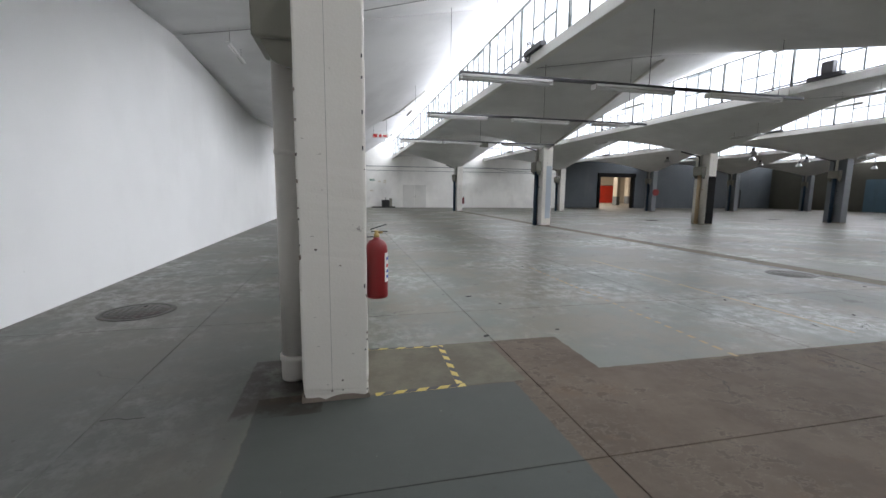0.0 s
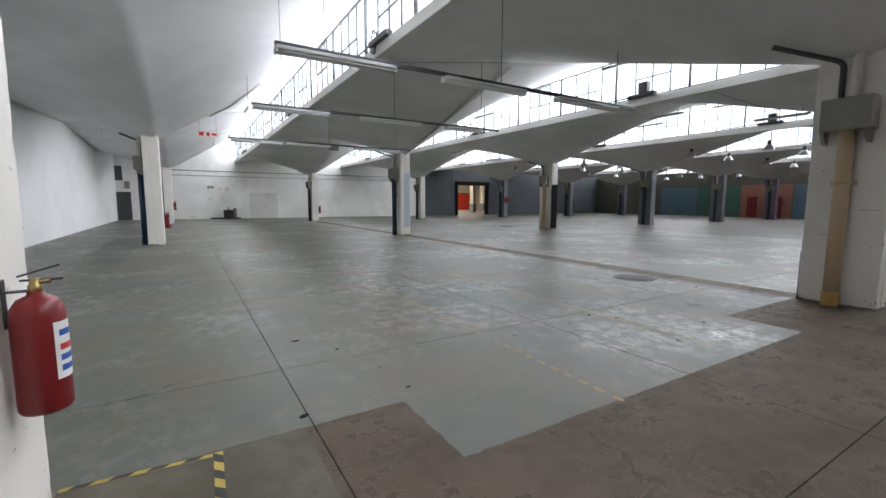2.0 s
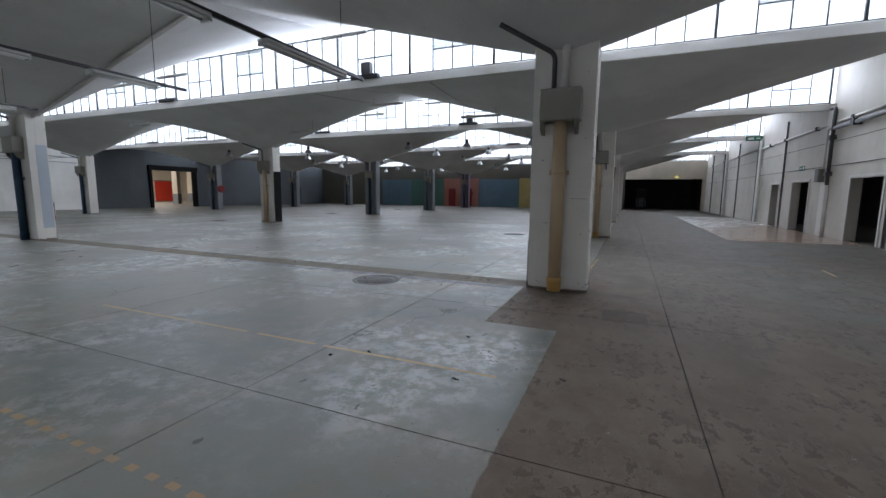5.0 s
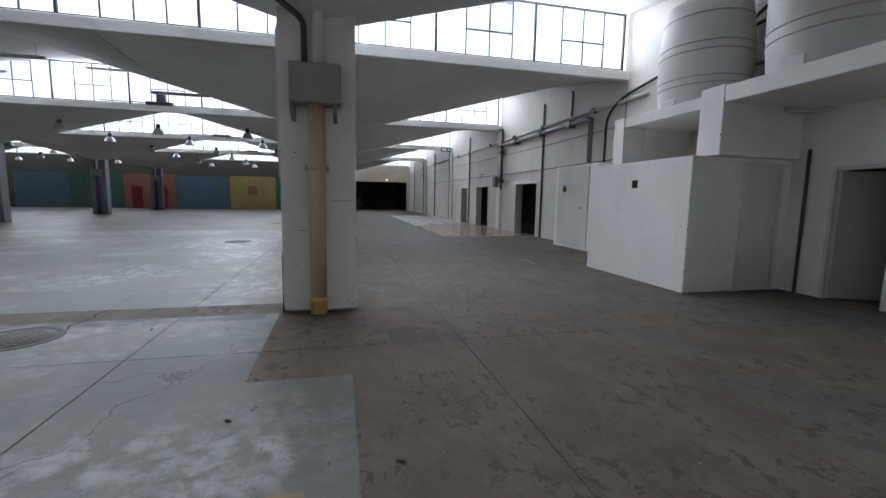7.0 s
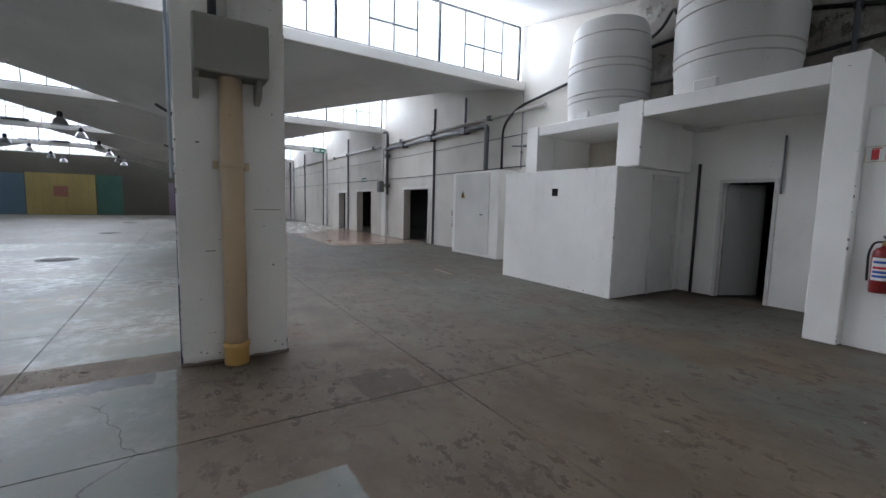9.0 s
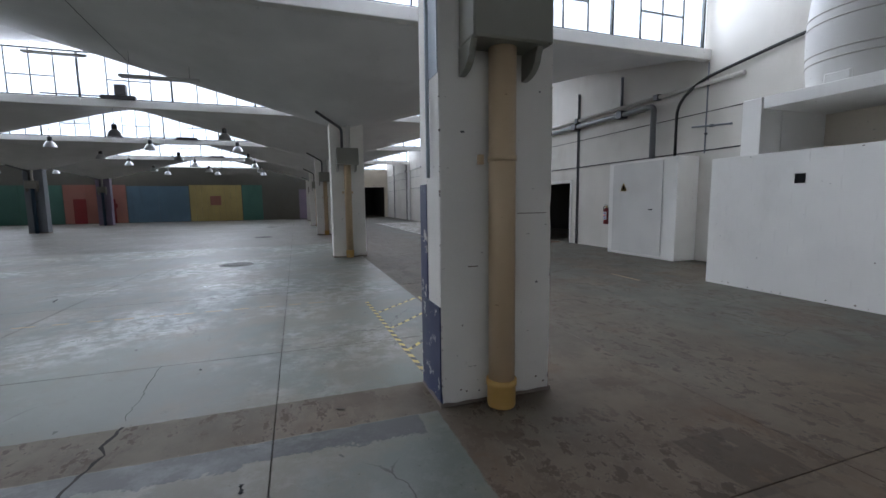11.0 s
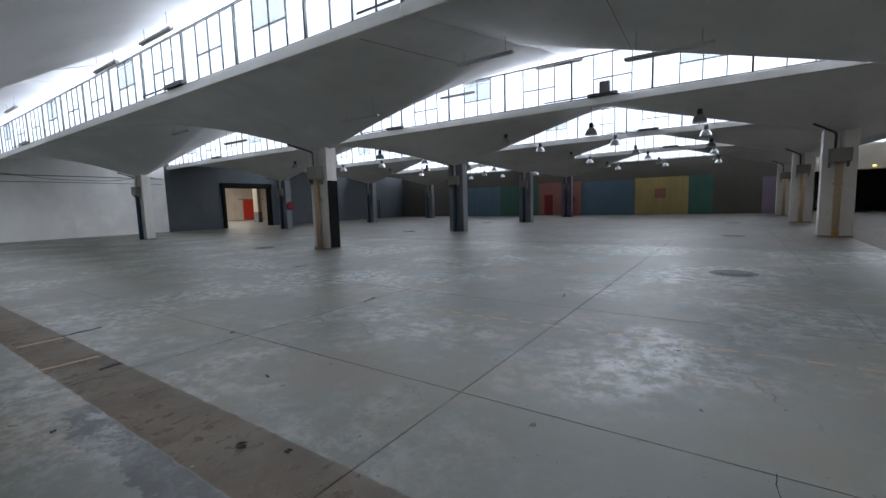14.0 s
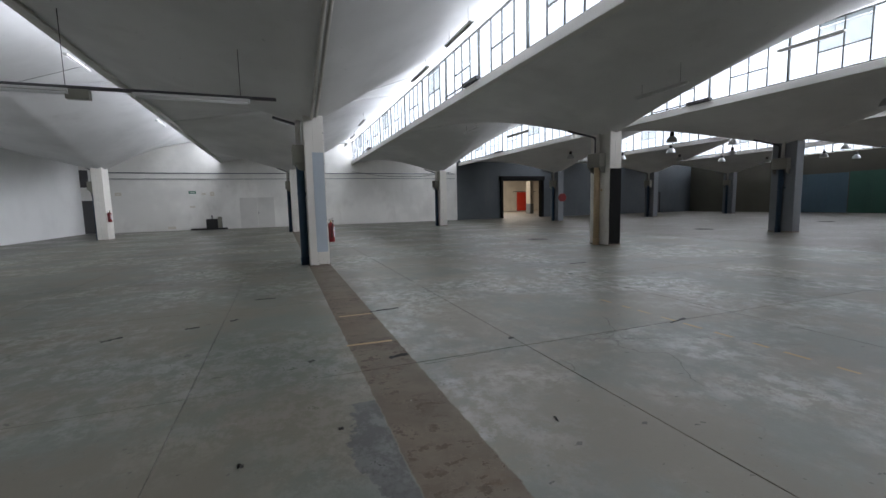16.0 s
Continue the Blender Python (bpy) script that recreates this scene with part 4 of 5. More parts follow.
pipe_run("white conduit feeding the meter box", [(22.45, SOUTH + 0.18, 3.95), (22.62, SOUTH + 0.18, 3.95), (22.62, SOUTH + 0.18, 2.5)], 0.04, "pipe_white", bend=0.1)
mb = thing("meter_box", "grey metal meter box on the wall pilaster", "meter box", (22.78, SOUTH + 0.12, 2.02))
boxed("case", (-0.17, 0.17, 0.001, 0.2, 0, 0.5), M["greybox"], mb, bevel=0.012)
boxed("box_door", (-0.15, 0.15, 0.202, 0.212, 0.03, 0.47), M["column_grey"], mb, bevel=0.004)
# white door surrounds
for i, (a, c, h) in enumerate(DOORS_S):
    f = tagged(thing("trim_door_surround", "white painted surround of a dark doorway", "door surround", ((a + c) / 2, SOUTH, 0)), kind="structure")
    w = (c - a) / 2
    bm = bmesh.new()
    box(bm, -w - 0.1, -w, 0.001, 0.03, 0, h + 0.1, 0.005)
    box(bm, w, w + 0.1, 0.001, 0.03, 0, h + 0.1, 0.005)
    box(bm, -w, w, 0.001, 0.03, h, h + 0.1, 0.005)
    part("architrave", bm, M["door_white"], f)
# tiled strip before the doorways: each tile a piece
tiled = thing("floor_tiles", "tan and pale glazed floor tiles before the doorways", "floor tiles", (19.0, -4.42, 0), kind="structure")
tile_mesh = {}
for mat in ("tan_tile", "white_tile"):
    bm = bmesh.new()
    box(bm, 0.004, 0.996, 0.004, 0.896, 0.0, 0.007, 0.002)
    tile_mesh[mat] = mesh("tile", bm, M[mat])
for i in range(18):
    for j in range(4):
        ob = new("tile", tile_mesh["tan_tile" if i < 9 - j else "white_tile"])
        ob.parent, ob.location = tiled, (i * 1.0, 0.08 + j * 0.9, 0.0)


def sign(name, label, at, size, face, back, marks, turn=0):
    """A flat sign with printed marks (x0, x1, z0, z1, material), facing +y before its turn."""
    s = thing(name, label, "sign")
    s.matrix_world = pose(*at, 0, 0, turn)
    w, h = size
    boxed("plate", (-w / 2, w / 2, -0.006, 0.0, -h / 2, h / 2), M[back], s, bevel=0.001)
    if back == "label_white":
        for x0, x1, z0, z1 in ((-w / 2, w / 2, h / 2 - 0.007, h / 2), (-w / 2, w / 2, -h / 2, 0.007 - h / 2), (-w / 2, 0.007 - w / 2, 0.007 - h / 2, h / 2 - 0.007), (w / 2 - 0.007, w / 2, 0.007 - h / 2, h / 2 - 0.007)):
            boxed("border", (x0, x1, 0.0003, 0.0025, z0, z1), M["pipe_cream"], s)
    for x0, x1, z0, z1, mat in marks:
        boxed("print", (x0, x1, 0.0005, 0.002, z0, z1), M[mat], s)
    return s


sign("fire_sign", "white sign with a red extinguisher symbol", (5.985, -2.61, 2.14), (0.17, 0.17), "+y", "label_white", [(-0.03, 0.03, -0.06, 0.05, "sign_red"), (-0.05, 0.03, 0.055, 0.065, "sign_red")])
s = sign("arrow_sign", "white sign with a red arrow pointing down", (5.79, -2.61, 2.14), (0.17, 0.17), "+y", "label_white", [(-0.018, 0.018, -0.01, 0.06, "sign_red")])
bm = bmesh.new()
bm.faces.new([bm.verts.new(q) for q in ((-0.06, 0.0015, -0.005), (0.06, 0.0015, -0.005), (0.0, 0.0015, -0.065))])
part("arrow_head", bm, M["sign_red"], s)
sign("exit_sign", "green exit sign above a doorway", (25.4, SOUTH + 0.012, 2.68), (0.62, 0.2), "+y", "sign_green", [(-0.24, -0.1, -0.04, 0.05, "label_white"), (0.02, 0.22, -0.02, 0.03, "label_white")])
es = sign("exit_sign", "green exit sign hanging from the edge beam", (31.78, -3.95, 4.72), (0.8, 0.26), "-x", "sign_green", [(-0.3, -0.1, -0.03, 0.05, "label_white"), (0.0, 0.3, -0.06, 0.07, "label_white")], 90)
rs = sign("hanging_fire_sign", "white hanging sign with red arrow and fire symbols", (1.55, 20.5, 4.10), (0.75, 0.2), "-y", "label_white", [(-0.32, -0.12, -0.04, 0.05, "sign_red"), (-0.06, 0.06, -0.07, 0.07, "sign_red"), (0.14, 0.32, -0.07, 0.07, "sign_red")], 180)
for dx in (-0.3, 0.3):
    bm = bmesh.new()
    tube(bm, [(dx, -0.003, 0.1), (dx, -0.003, shell_z(1.55 - dx + 0.15, 20.5 - COL_Y[1]) - 4.10 + 0.02)], 0.004, 6)
    part("chain", bm, M["steel"], rs)
bm = bmesh.new()
tube(bm, [(-0.2, -0.003, -0.1), (-0.18, -0.003, -0.3), (-0.1, -0.003, -0.5)], 0.012, 6)
part("loose_strap", bm, M["column_grey"], rs)
for x, z, w, h in ((2.5, 2.62, 0.45, 0.18), (3.2, 2.50, 0.25, 0.12), (3.72, 2.50, 0.22, 0.26), (2.45, 1.62, 0.3, 0.12), (-1.8, 2.55, 0.35, 0.2), (1.1, 0.2, 0.45, 0.15)):
    sign("wall_notice", "small faded notice on the white end wall", (x, NORTH - 0.008, z), (w, h), "-y", "sign_green" if z > 2.55 else "wall_cream", [(-w * 0.35, w * 0.35, -h * 0.12, h * 0.12, "label_white")], 180)


# ---- fire extinguishers ----
def extinguisher(at, turn, label="red fire extinguisher with a blue and white label on its hook", hose=True):
    """A wall-hung extinguisher; its wall lies behind it at -y, 0.10 m from its axis."""
    e = thing("fire_extinguisher", label, "fire extinguisher", group="fire extinguishers")
    e.matrix_world = pose(*at, 0, 0, turn)
    bm = bmesh.new()
    lathe(bm, [(0.03, 0.0), (0.082, 0.004), (0.09, 0.02), (0.09, 0.40), (0.084, 0.44), (0.062, 0.475), (0.03, 0.49), (0.026, 0.505)], 28)
    body = part("cylinder", bm, M["red"], e)
    bm = bmesh.new()
    a0, a1, k = math.radians(40), math.radians(140), 12
    for z0, z1, r in ((0.14, 0.38, 0.0912),):
        lo = [bm.verts.new((r * math.cos(a0 + (a1 - a0) * i / k), r * math.sin(a0 + (a1 - a0) * i / k), z0)) for i in range(k + 1)]
        hi = [bm.verts.new((v.co.x, v.co.y, z1)) for v in lo]
        for i in range(k):
            bm.faces.new((lo[i], lo[i + 1], hi[i + 1], hi[i]))
    part("label", bm, M["label_white"], body, "white printed label")
    for z in (0.17, 0.215, 0.26, 0.32):
        bm = bmesh.new()
        r = 0.0922
        lo = [bm.verts.new((r * math.cos(a0 + 0.2 + (a1 - a0 - 0.4) * i / k), r * math.sin(a0 + 0.2 + (a1 - a0 - 0.4) * i / k), z)) for i in range(k + 1)]
        hi = [bm.verts.new((v.co.x, v.co.y, z + 0.026)) for v in lo]
        for i in range(k):
            bm.faces.new((lo[i], lo[i + 1], hi[i + 1], hi[i]))
        part("print", bm, M["label_blue" if z != 0.26 else "sign_red"], body)
    bm = bmesh.new()
    lathe(bm, [(0.024, 0.50), (0.024, 0.53), (0.017, 0.535), (0.017, 0.56)], 16)
    tube(bm, [(0, -0.01, 0.545), (0, 0.05, 0.545)], 0.011, 8)
    part("valve", bm, M["brass"], e)
    bm = bmesh.new()
    box(bm, -0.008, 0.008, -0.05, 0.09, 0.565, 0.573, 0.002)
    bmesh.ops.rotate(bm, verts=bm.verts, cent=(0, -0.05, 0.565), matrix=Matrix.Rotation(0.3, 3, "X"))
    part("lever", bm, M["gunmetal"], e)
    bm = bmesh.new()
    box(bm, -0.008, 0.008, -0.045, 0.09, 0.548, 0.556, 0.002)
    part("carry_handle", bm, M["gunmetal"], e)
    if hose:
        bm = bmesh.new()
        tube(bm, arc([(0.012, 0.045, 0.545), (0.07, 0.06, 0.545), (0.115, 0.02, 0.42), (0.11, 0.0, 0.12)], 0.05), 0.011, 8)
        part("hose", bm, M["rubber"], e)
    bm = bmesh.new()
    box(bm, -0.02, 0.02, -0.10, -0.093, 0.36, 0.56, 0.002)
    box(bm, -0.02, 0.02, -0.093, -0.02, 0.505, 0.512, 0.002)
    part("hook", bm, M["steel"], e)
    return e


extinguisher((0.075, 3.42, 0.62), -90, hose=False)
extinguisher((5.80, -2.515, 0.66), 0)
extinguisher((9.335, 18.55, 0.55), -90, "red fire extinguisher hanging on the white column")
extinguisher((0.08, 18.55, 0.55), -90, "red fire extinguisher hanging on the white column")
extinguisher((0.08, 33.5, 0.9), -90, "small red fire extinguisher high on the column")
extinguisher((9.335, 33.5, 0.6), -90, "red fire extinguisher on a far column")
extinguisher((16.75, SOUTH + 0.105, 0.75), 0, "slim red fire extinguisher beside the cupboard")


# ---- hose reels ----
def hose_reel(at, turn):
    r = thing("hose_reel", "red fire hose reel fixed to a column", "hose reel", group="hose reels")
    r.matrix_world = pose(*at, 0, 0, turn)
    turn_y = Matrix.Rotation(radians(-90), 4, "X")
    for y in (0.06, 0.22):
        bm = bmesh.new()
        lathe(bm, [(0.28, 0), (0.29, 0.006), (0.28, 0.012)], 28, Matrix.Translation((0, y, 0)) @ turn_y)
        part("disc", bm, M["red"], r)
    bm = bmesh.new()
    lathe(bm, [(0.2, 0.0), (0.225, 0.03), (0.2, 0.05), (0.225, 0.08), (0.2, 0.1), (0.22, 0.13)], 28, Matrix.Translation((0, 0.078, 0)) @ turn_y)
    part("hose", bm, M["rubber"], r)
    boxed("bracket", (-0.05, 0.05, 0.001, 0.06, -0.12, 0.12), M["gunmetal"], r, bevel=0.004)
    return r


hose_reel((COL_X[3] + 0.02, COL_Y[2] - 0.45, 1.7), 180)
hose_reel((COL_X[3] + 0.23, COL_Y[0] - 0.15, 1.15), -90)
hose_reel((49.3 + 0.9, 19.6, 1.5), 90)

# ---- lights ----
def light_run(y, z, x0, x1, fixtures, box_at=None):
    """A steel rail across the bay, carrying twin-tube fittings and hung on rods from the roof."""
    g = thing("fluorescent_light", "suspended steel rail with twin fluorescent tubes, unlit", "light", (0, y, z), "suspended light rails")
    boxed("rail", (x0, x1, -0.025, 0.025, 0.03, 0.085), M["gunmetal"], g, bevel=0.003)
    for a, b in fixtures:
        f = boxed("fitting", (a, b, -0.085, 0.085, -0.018, 0.028), M["fitting"], g, bevel=0.008)
        for yy in (-0.052, 0.052):
            bm = bmesh.new()
            tube(bm, [(a + 0.03, yy, -0.036), (b - 0.03, yy, -0.036)], 0.015, 8)
            part("fluorescent_tube", bm, M["tube_glass"], f)
        for q in (a, b - 0.03):
            boxed("lamp_holder", (q, q + 0.03, -0.075, 0.075, -0.06, -0.018), M["fitting"], f)
    for x in (x0 + 0.6, (x0 + x1) / 2, x1 - 0.6):
        cx = min(COL_X, key=lambda c: abs(c - x))
        cy = min(COL_Y, key=lambda c: abs(c - y))
        bm = bmesh.new()
        tube(bm, [(x, 0, 0.08), (x, 0, shell_z(x - cx, y - cy) - z + 0.02)], 0.006, 6)
        part("hanging_rod", bm, M["steel"], g)
    if box_at:
        boxed("junction_box", (box_at, box_at + 0.32, -0.06, 0.06, -0.13, 0.028), M["greybox"], g, bevel=0.006)
    return g


light_run(6.72, 3.33, 1.65, 8.6, [(1.65, 3.23), (4.03, 5.62), (6.38, 8.03)])
light_run(10.65, 3.40, 1.88, 8.2, [(1.9, 3.45), (4.15, 5.75), (6.5, 7.6)])
light_run(16.1, 3.40, 1.9, 8.2, [(1.95, 3.5), (3.6, 5.1), (5.96, 7.75)], 5.05)


def batten(x, y0, y1, drop=0.28):
    """A single batten hung on two chains under a shell, along y."""
    cx, cy = min(COL_X, key=lambda c: abs(c - x)), min(COL_Y, key=lambda c: abs(c - (y0 + y1) / 2))
    tops = [shell_z(x - cx, y - cy) for y in (y0 + 0.2, y1 - 0.2)]
    z = min(tops) - drop
    g = thing("batten_light", "grey fluorescent batten hung on chains below the roof shell", "light", (x, y0, z), "battens under the roof shells")
    f = boxed("fitting", (-0.05, 0.05, 0, y1 - y0, -0.02, 0.035), M["fitting"], g, bevel=0.006)
    bm = bmesh.new()
    tube(bm, [(0, 0.04, -0.036), (0, y1 - y0 - 0.04, -0.036)], 0.014, 8)
    part("fluorescent_tube", bm, M["tube_glass"], f)
    for y, top in zip((0.2, y1 - y0 - 0.2), tops):
        bm = bmesh.new()
        tube(bm, [(0, y, 0.03), (0, y, top - z + 0.02)], 0.004, 6)
        part("chain", bm, M["steel"], g)
    return g


for x, ys in ((16.85, ((10.45, 11.95), (14.6, 16.1), (6.6, 8.1), (21.2, 22.7), (25.4, 26.9))), (12.2, ((16.0, 17.5), (18.9, 20.4), (28.3, 29.8), (31.2, 32.7), (34.0, 35.3), (6.0, 7.5), (9.0, 10.5))), (21.3, ((6.5, 8.0), (10.2, 11.7), (14.0, 15.5), (21.0, 22.5))), (-2.6, ((10.6, 12.1), (26, 27.5))), (3.2, ((21.5, 23.0), (30.2, 31.7)))):
    for y0, y1 in ys:
        batten(x, y0, y1)


def pendant(x, y, z):
    cx, cy = min(COL_X, key=lambda c: abs(c - x)), min(COL_Y, key=lambda c: abs(c - y))
    p = thing("pendant_lamp", "bell-shaped aluminium high-bay lamp hanging from the roof", "lamp", (x, y, z), "high-bay lamps")
    bm = bmesh.new()
    lathe(bm, [(0.25, 0.0), (0.245, 0.02), (0.225, 0.10), (0.18, 0.19), (0.11, 0.26), (0.085, 0.28)], 24)
    part("shade", bm, M["alu"], p)
    bm = bmesh.new()
    lathe(bm, [(0.085, 0.28), (0.09, 0.30), (0.09, 0.44), (0.07, 0.47), (0.02, 0.49)], 18)
    part("lamp_housing", bm, M["gunmetal"], p)
    bm = bmesh.new()
    tube(bm, [(0, 0, 0.48), (0, 0, shell_z(x - cx, y - cy) - z + 0.02)], 0.008, 6)
    part("hanging_rod", bm, M["steel"], p)
    return p


for x in (25.6, 29.8, 35.0, 39.3, 44.4, 48.3):
    for y in (7.35, 11.1, 14.9, 22.6, 26.3, 30.1):
        pendant(x, y, 4.1)

# window openers: dark gear cases on the sill beams, with a stout post in mid-bay
for sx in STRIP_X[:5]:
    for cy in COL_Y:
        g = thing("window_opener", "dark window-opening gear on the sill of the glazing", "window gear", (sx - 0.02, cy + HY - 0.9 if cy == COL_Y[0] else cy + 0.5, SILL), "window gear")
        boxed("gear_case", (-0.10, 0.06, -0.6, 0.35, 0.001, 0.12), M["gunmetal"], g, bevel=0.01)
        if sx in STRIP_X[1:3] and cy == COL_Y[0]:
            boxed("motor", (-0.12, 0.05, -0.36, -0.04, 0.122, 0.46), M["steel"], g, bevel=0.012)
        boxed("arm", (-0.05, -0.03, 0.2, 1.9, 0.05, 0.09), M["steel"], g)

# ---- floor fittings and markings ----
def manhole(x, y, r):
    g = thing("manhole_cover", "round cast-iron manhole cover set in the floor", "manhole cover", (x, y, 0), "manhole covers")
    bm = bmesh.new()
    lathe(bm, [(r + 0.07, 0.001), (r + 0.065, 0.006), (r + 0.008, 0.006), (r + 0.006, 0.001)], 40)
    part("ring", bm, M["iron"], g)
    bm = bmesh.new()
    lathe(bm, [(r, 0.001), (r - 0.002, 0.005), (0.0001, 0.005)], 40)
    for i in range(-4, 5):
        for j in range(-4, 5):
            if math.hypot(i, j) < 4.2:
                q = r / 4.8
                box(bm, i * q - q * 0.28, i * q + q * 0.28, j * q - q * 0.28, j * q + q * 0.28, 0.005, 0.008)
    lid = part("lid", bm, M["iron"], g)
    boxed("key_slot", (-0.02, 0.02, r * 0.6, r * 0.75, 0.008, 0.0095), M["black"], lid)


for x, y, r in ((-2.68, 5.71, 0.34), (8.2, 6.25, 0.33), (17.55, 6.2, 0.33), (17.4, 21.4, 0.33), (26.8, 6.2, 0.33), (26.6, 21.5, 0.33), (35.9, 6.2, 0.33), (36, 21.6, 0.33)):
    manhole(x, y, r)


def hazard_tape(a, c, width=0.05, pitch=0.17):
    """Black and yellow striped tape from a to c on the floor."""
    a, c = Vector((*a, 0)), Vector((*c, 0))
    d = (c - a).normalized()
    s = Vector((-d.y, d.x, 0)) * width / 2
    length = (c - a).length
    g = thing("floor_tape", "worn black and yellow hazard tape stuck to the floor", "floor tape", a, "hazard tape marking")
    bm = bmesh.new()
    q = [bm.verts.new(v) for v in (-s, d * length - s, d * length + s, s)]
    f = bm.faces.new(q)
    for v in q:
        v.co.z = 0.0015
    part("tape", bm, M["tape_yellow"], g)
    p = pitch * 0.2
    while p < length - pitch * 0.6:
        k = random.uniform(0.9, 1.1)
        bm = bmesh.new()
        bm.faces.new([bm.verts.new(v + Vector((0, 0, 0.0028))) for v in (d * p - s, d * (p + pitch * 0.5 * k) - s, d * (p + pitch * 0.5 * k + width * 0.9) + s, d * (p + width * 0.9) + s)])
        part("stripe", bm, M["tape_black"], g)
        p += pitch


hazard_tape((0.02, 2.93), (0.72, 2.95))
hazard_tape((0.68, 2.98), (0.71, 3.83))
hazard_tape((-0.02, 3.86), (0.68, 3.81), 0.035)
hazard_tape((9.35, 3.74), (12.3, 3.80))
hazard_tape((9.5, 3.08), (12.35, 2.97), 0.035)
for a, c in (((10.05, 3.72), (10.72, 3.08)), ((10.85, 3.73), (11.5, 3.06)), ((11.62, 3.74), (12.28, 3.06))):
    hazard_tape(a, c, 0.045)


def floor_line(a, c, width, dashes, label="worn orange line painted on the floor"):
    a, c = Vector((*a, 0)), Vector((*c, 0))
    d = (c - a).normalized()
    s = Vector((-d.y, d.x, 0)) * width / 2
    length = (c - a).length
    g = thing("floor_line", label, "floor marking", a, "painted floor lines")
    step, fill = dashes
    bm = bmesh.new()
    p = 0.0
    while p < length:
        e = min(p + step * fill * random.uniform(0.7, 1.2), length)
        vs = [bm.verts.new(v + Vector((0, 0, 0.0015))) for v in (d * p - s, d * e - s, d * e + s, d * p + s)]
        bm.faces.new(vs)
        p += step
    part("line", bm, M["orange_line"], g)


floor_line((3.38, 3.0), (3.48, 7.8), 0.045, (0.17, 0.55))
floor_line((5.30, 3.3), (5.30, 8.5), 0.04, (0.9, 0.9))
floor_line((12.55, 4.4), (12.5, 12.4), 0.045, (0.35, 0.6))
floor_line((8.80, 13.03), (9.22, 13.03), 0.05, (2, 1))
floor_line((8.72, 11.80), (9.20, 11.78), 0.05, (2, 1))
floor_line((12.1, -1.2), (12.9, -1.25), 0.05, (2, 1))

# dark scraps and sticks lying about
def scrap(x, y, w, d, h, turn):
    g = thing("floor_scrap", "dark scrap of rubber lying on the floor", "scrap", group="scraps on the floor")
    g.matrix_world = pose(x, y, 0, 0, 0, turn)
    bm = bmesh.new()
    k = 7
    w, d = w * 0.7, d * 0.6
    lo = [bm.verts.new((w * (i / k - 0.5), d * random.uniform(-0.9, -0.1), 0.0012)) for i in range(k + 1)]
    hi = [bm.verts.new((w * (i / k - 0.5), d * random.uniform(0.1, 0.9), h * random.uniform(0.5, 1))) for i in range(k + 1)]
    for i in range(k):
        bm.faces.new((lo[i], lo[i + 1], hi[i + 1], hi[i]))
    bmesh.ops.solidify(bm, geom=bm.faces[:], thickness=0.002)
    part("piece", bm, M["rubber"], g)


SCRAPS = ((6.26, 13.15, 0.30, 0.06, 35), (7.05, 13.27, 0.22, 0.05, 10), (7.5, 13.45, 0.16, 0.06, 40), (7.84, 14.67, 0.45, 0.04, 0), (9.43, 13.13, 0.6, 0.05, 8), (9.14, 11.28, 0.28, 0.06, 15),
          (8.34, 11.49, 0.1, 0.06, 30), (7.85, 9.93, 0.05, 0.05, 0), (9.81, 9.67, 0.1, 0.03, 70), (8.44, 10.12, 0.05, 0.03, 0), (12.54, 11.04, 0.45, 0.04, 12), (26.6, 21.9, 0.8, 0.05, 5),
          (5.46, 2.80, 0.09, 0.05, 60), (5.34, 4.52, 0.06, 0.04, 20), (5.13, 4.79, 0.07, 0.05, 10), (5.13, 3.58, 0.08, 0.05, 80), (6.11, 3.83, 0.08, 0.04, 40), (8.29, 5.09, 0.12, 0.04, 0),
          (1.25, 4.0, 0.1, 0.05, 25), (1.55, 5.68, 0.12, 0.03, 5), (1.86, 5.21, 0.05, 0.03, 0), (2.09, 4.05, 0.06, 0.03, 0), (9.05, 8.8, 0.12, 0.07, 50), (9.17, 8.48, 0.07, 0.05, 10),
          (10.4, 11.3, 0.1, 0.05, 0), (14.23, 8.42, 0.35, 0.03, 10), (14.62, 15.48, 0.7, 0.05, 3), (10.2, 5.63, 0.05, 0.03, 0), (9.0, 4.51, 0.1, 0.04, 60), (11.0, -0.6, 0.14, 0.04, 5), (12.2, -2.1, 0.3, 0.06, 5))
for x, y, w, d, t in SCRAPS:
    scrap(x, y, w, d, 0.012, t)

# ---- east wall: bright panels ----
def colour_panel(y0, y1, h, key, label, boards=0, trim=None):
    p = thing("wall_panel", label, "wall panel", (EAST, y0, 0), "bright panels of the end wall")
    w = y1 - y0
    k = max(1, boards)
    for i in range(k):
        boxed("board", (-0.03, -0.001, i * w / k + 0.006, (i + 1) * w / k - 0.006, 0.02, h), PANEL[key], p, bevel=0.004)
    return p


colour_panel(27.55, 31.8, 3.2, "blue", "dull blue painted panel on the end wall", 3)
colour_panel(23.15, 27.5, 3.25, "teal", "dark green painted panel on the end wall", 3)
colour_panel(18.65, 23.1, 3.3, "coral", "coral red painted panel on the end wall", 3)
colour_panel(13.85, 18.6, 3.2, "blue", "blue painted panel on the end wall", 2)
p = colour_panel(9.5, 13.8, 3.3, "yellow", "ochre yellow boarded panel with a small hatch", 9)
hb = boxed("hatch", (-0.05, -0.031, 1.75, 2.65, 1.45, 2.3), PANEL["coral"], p, "small brown-red hatch", 0.004)
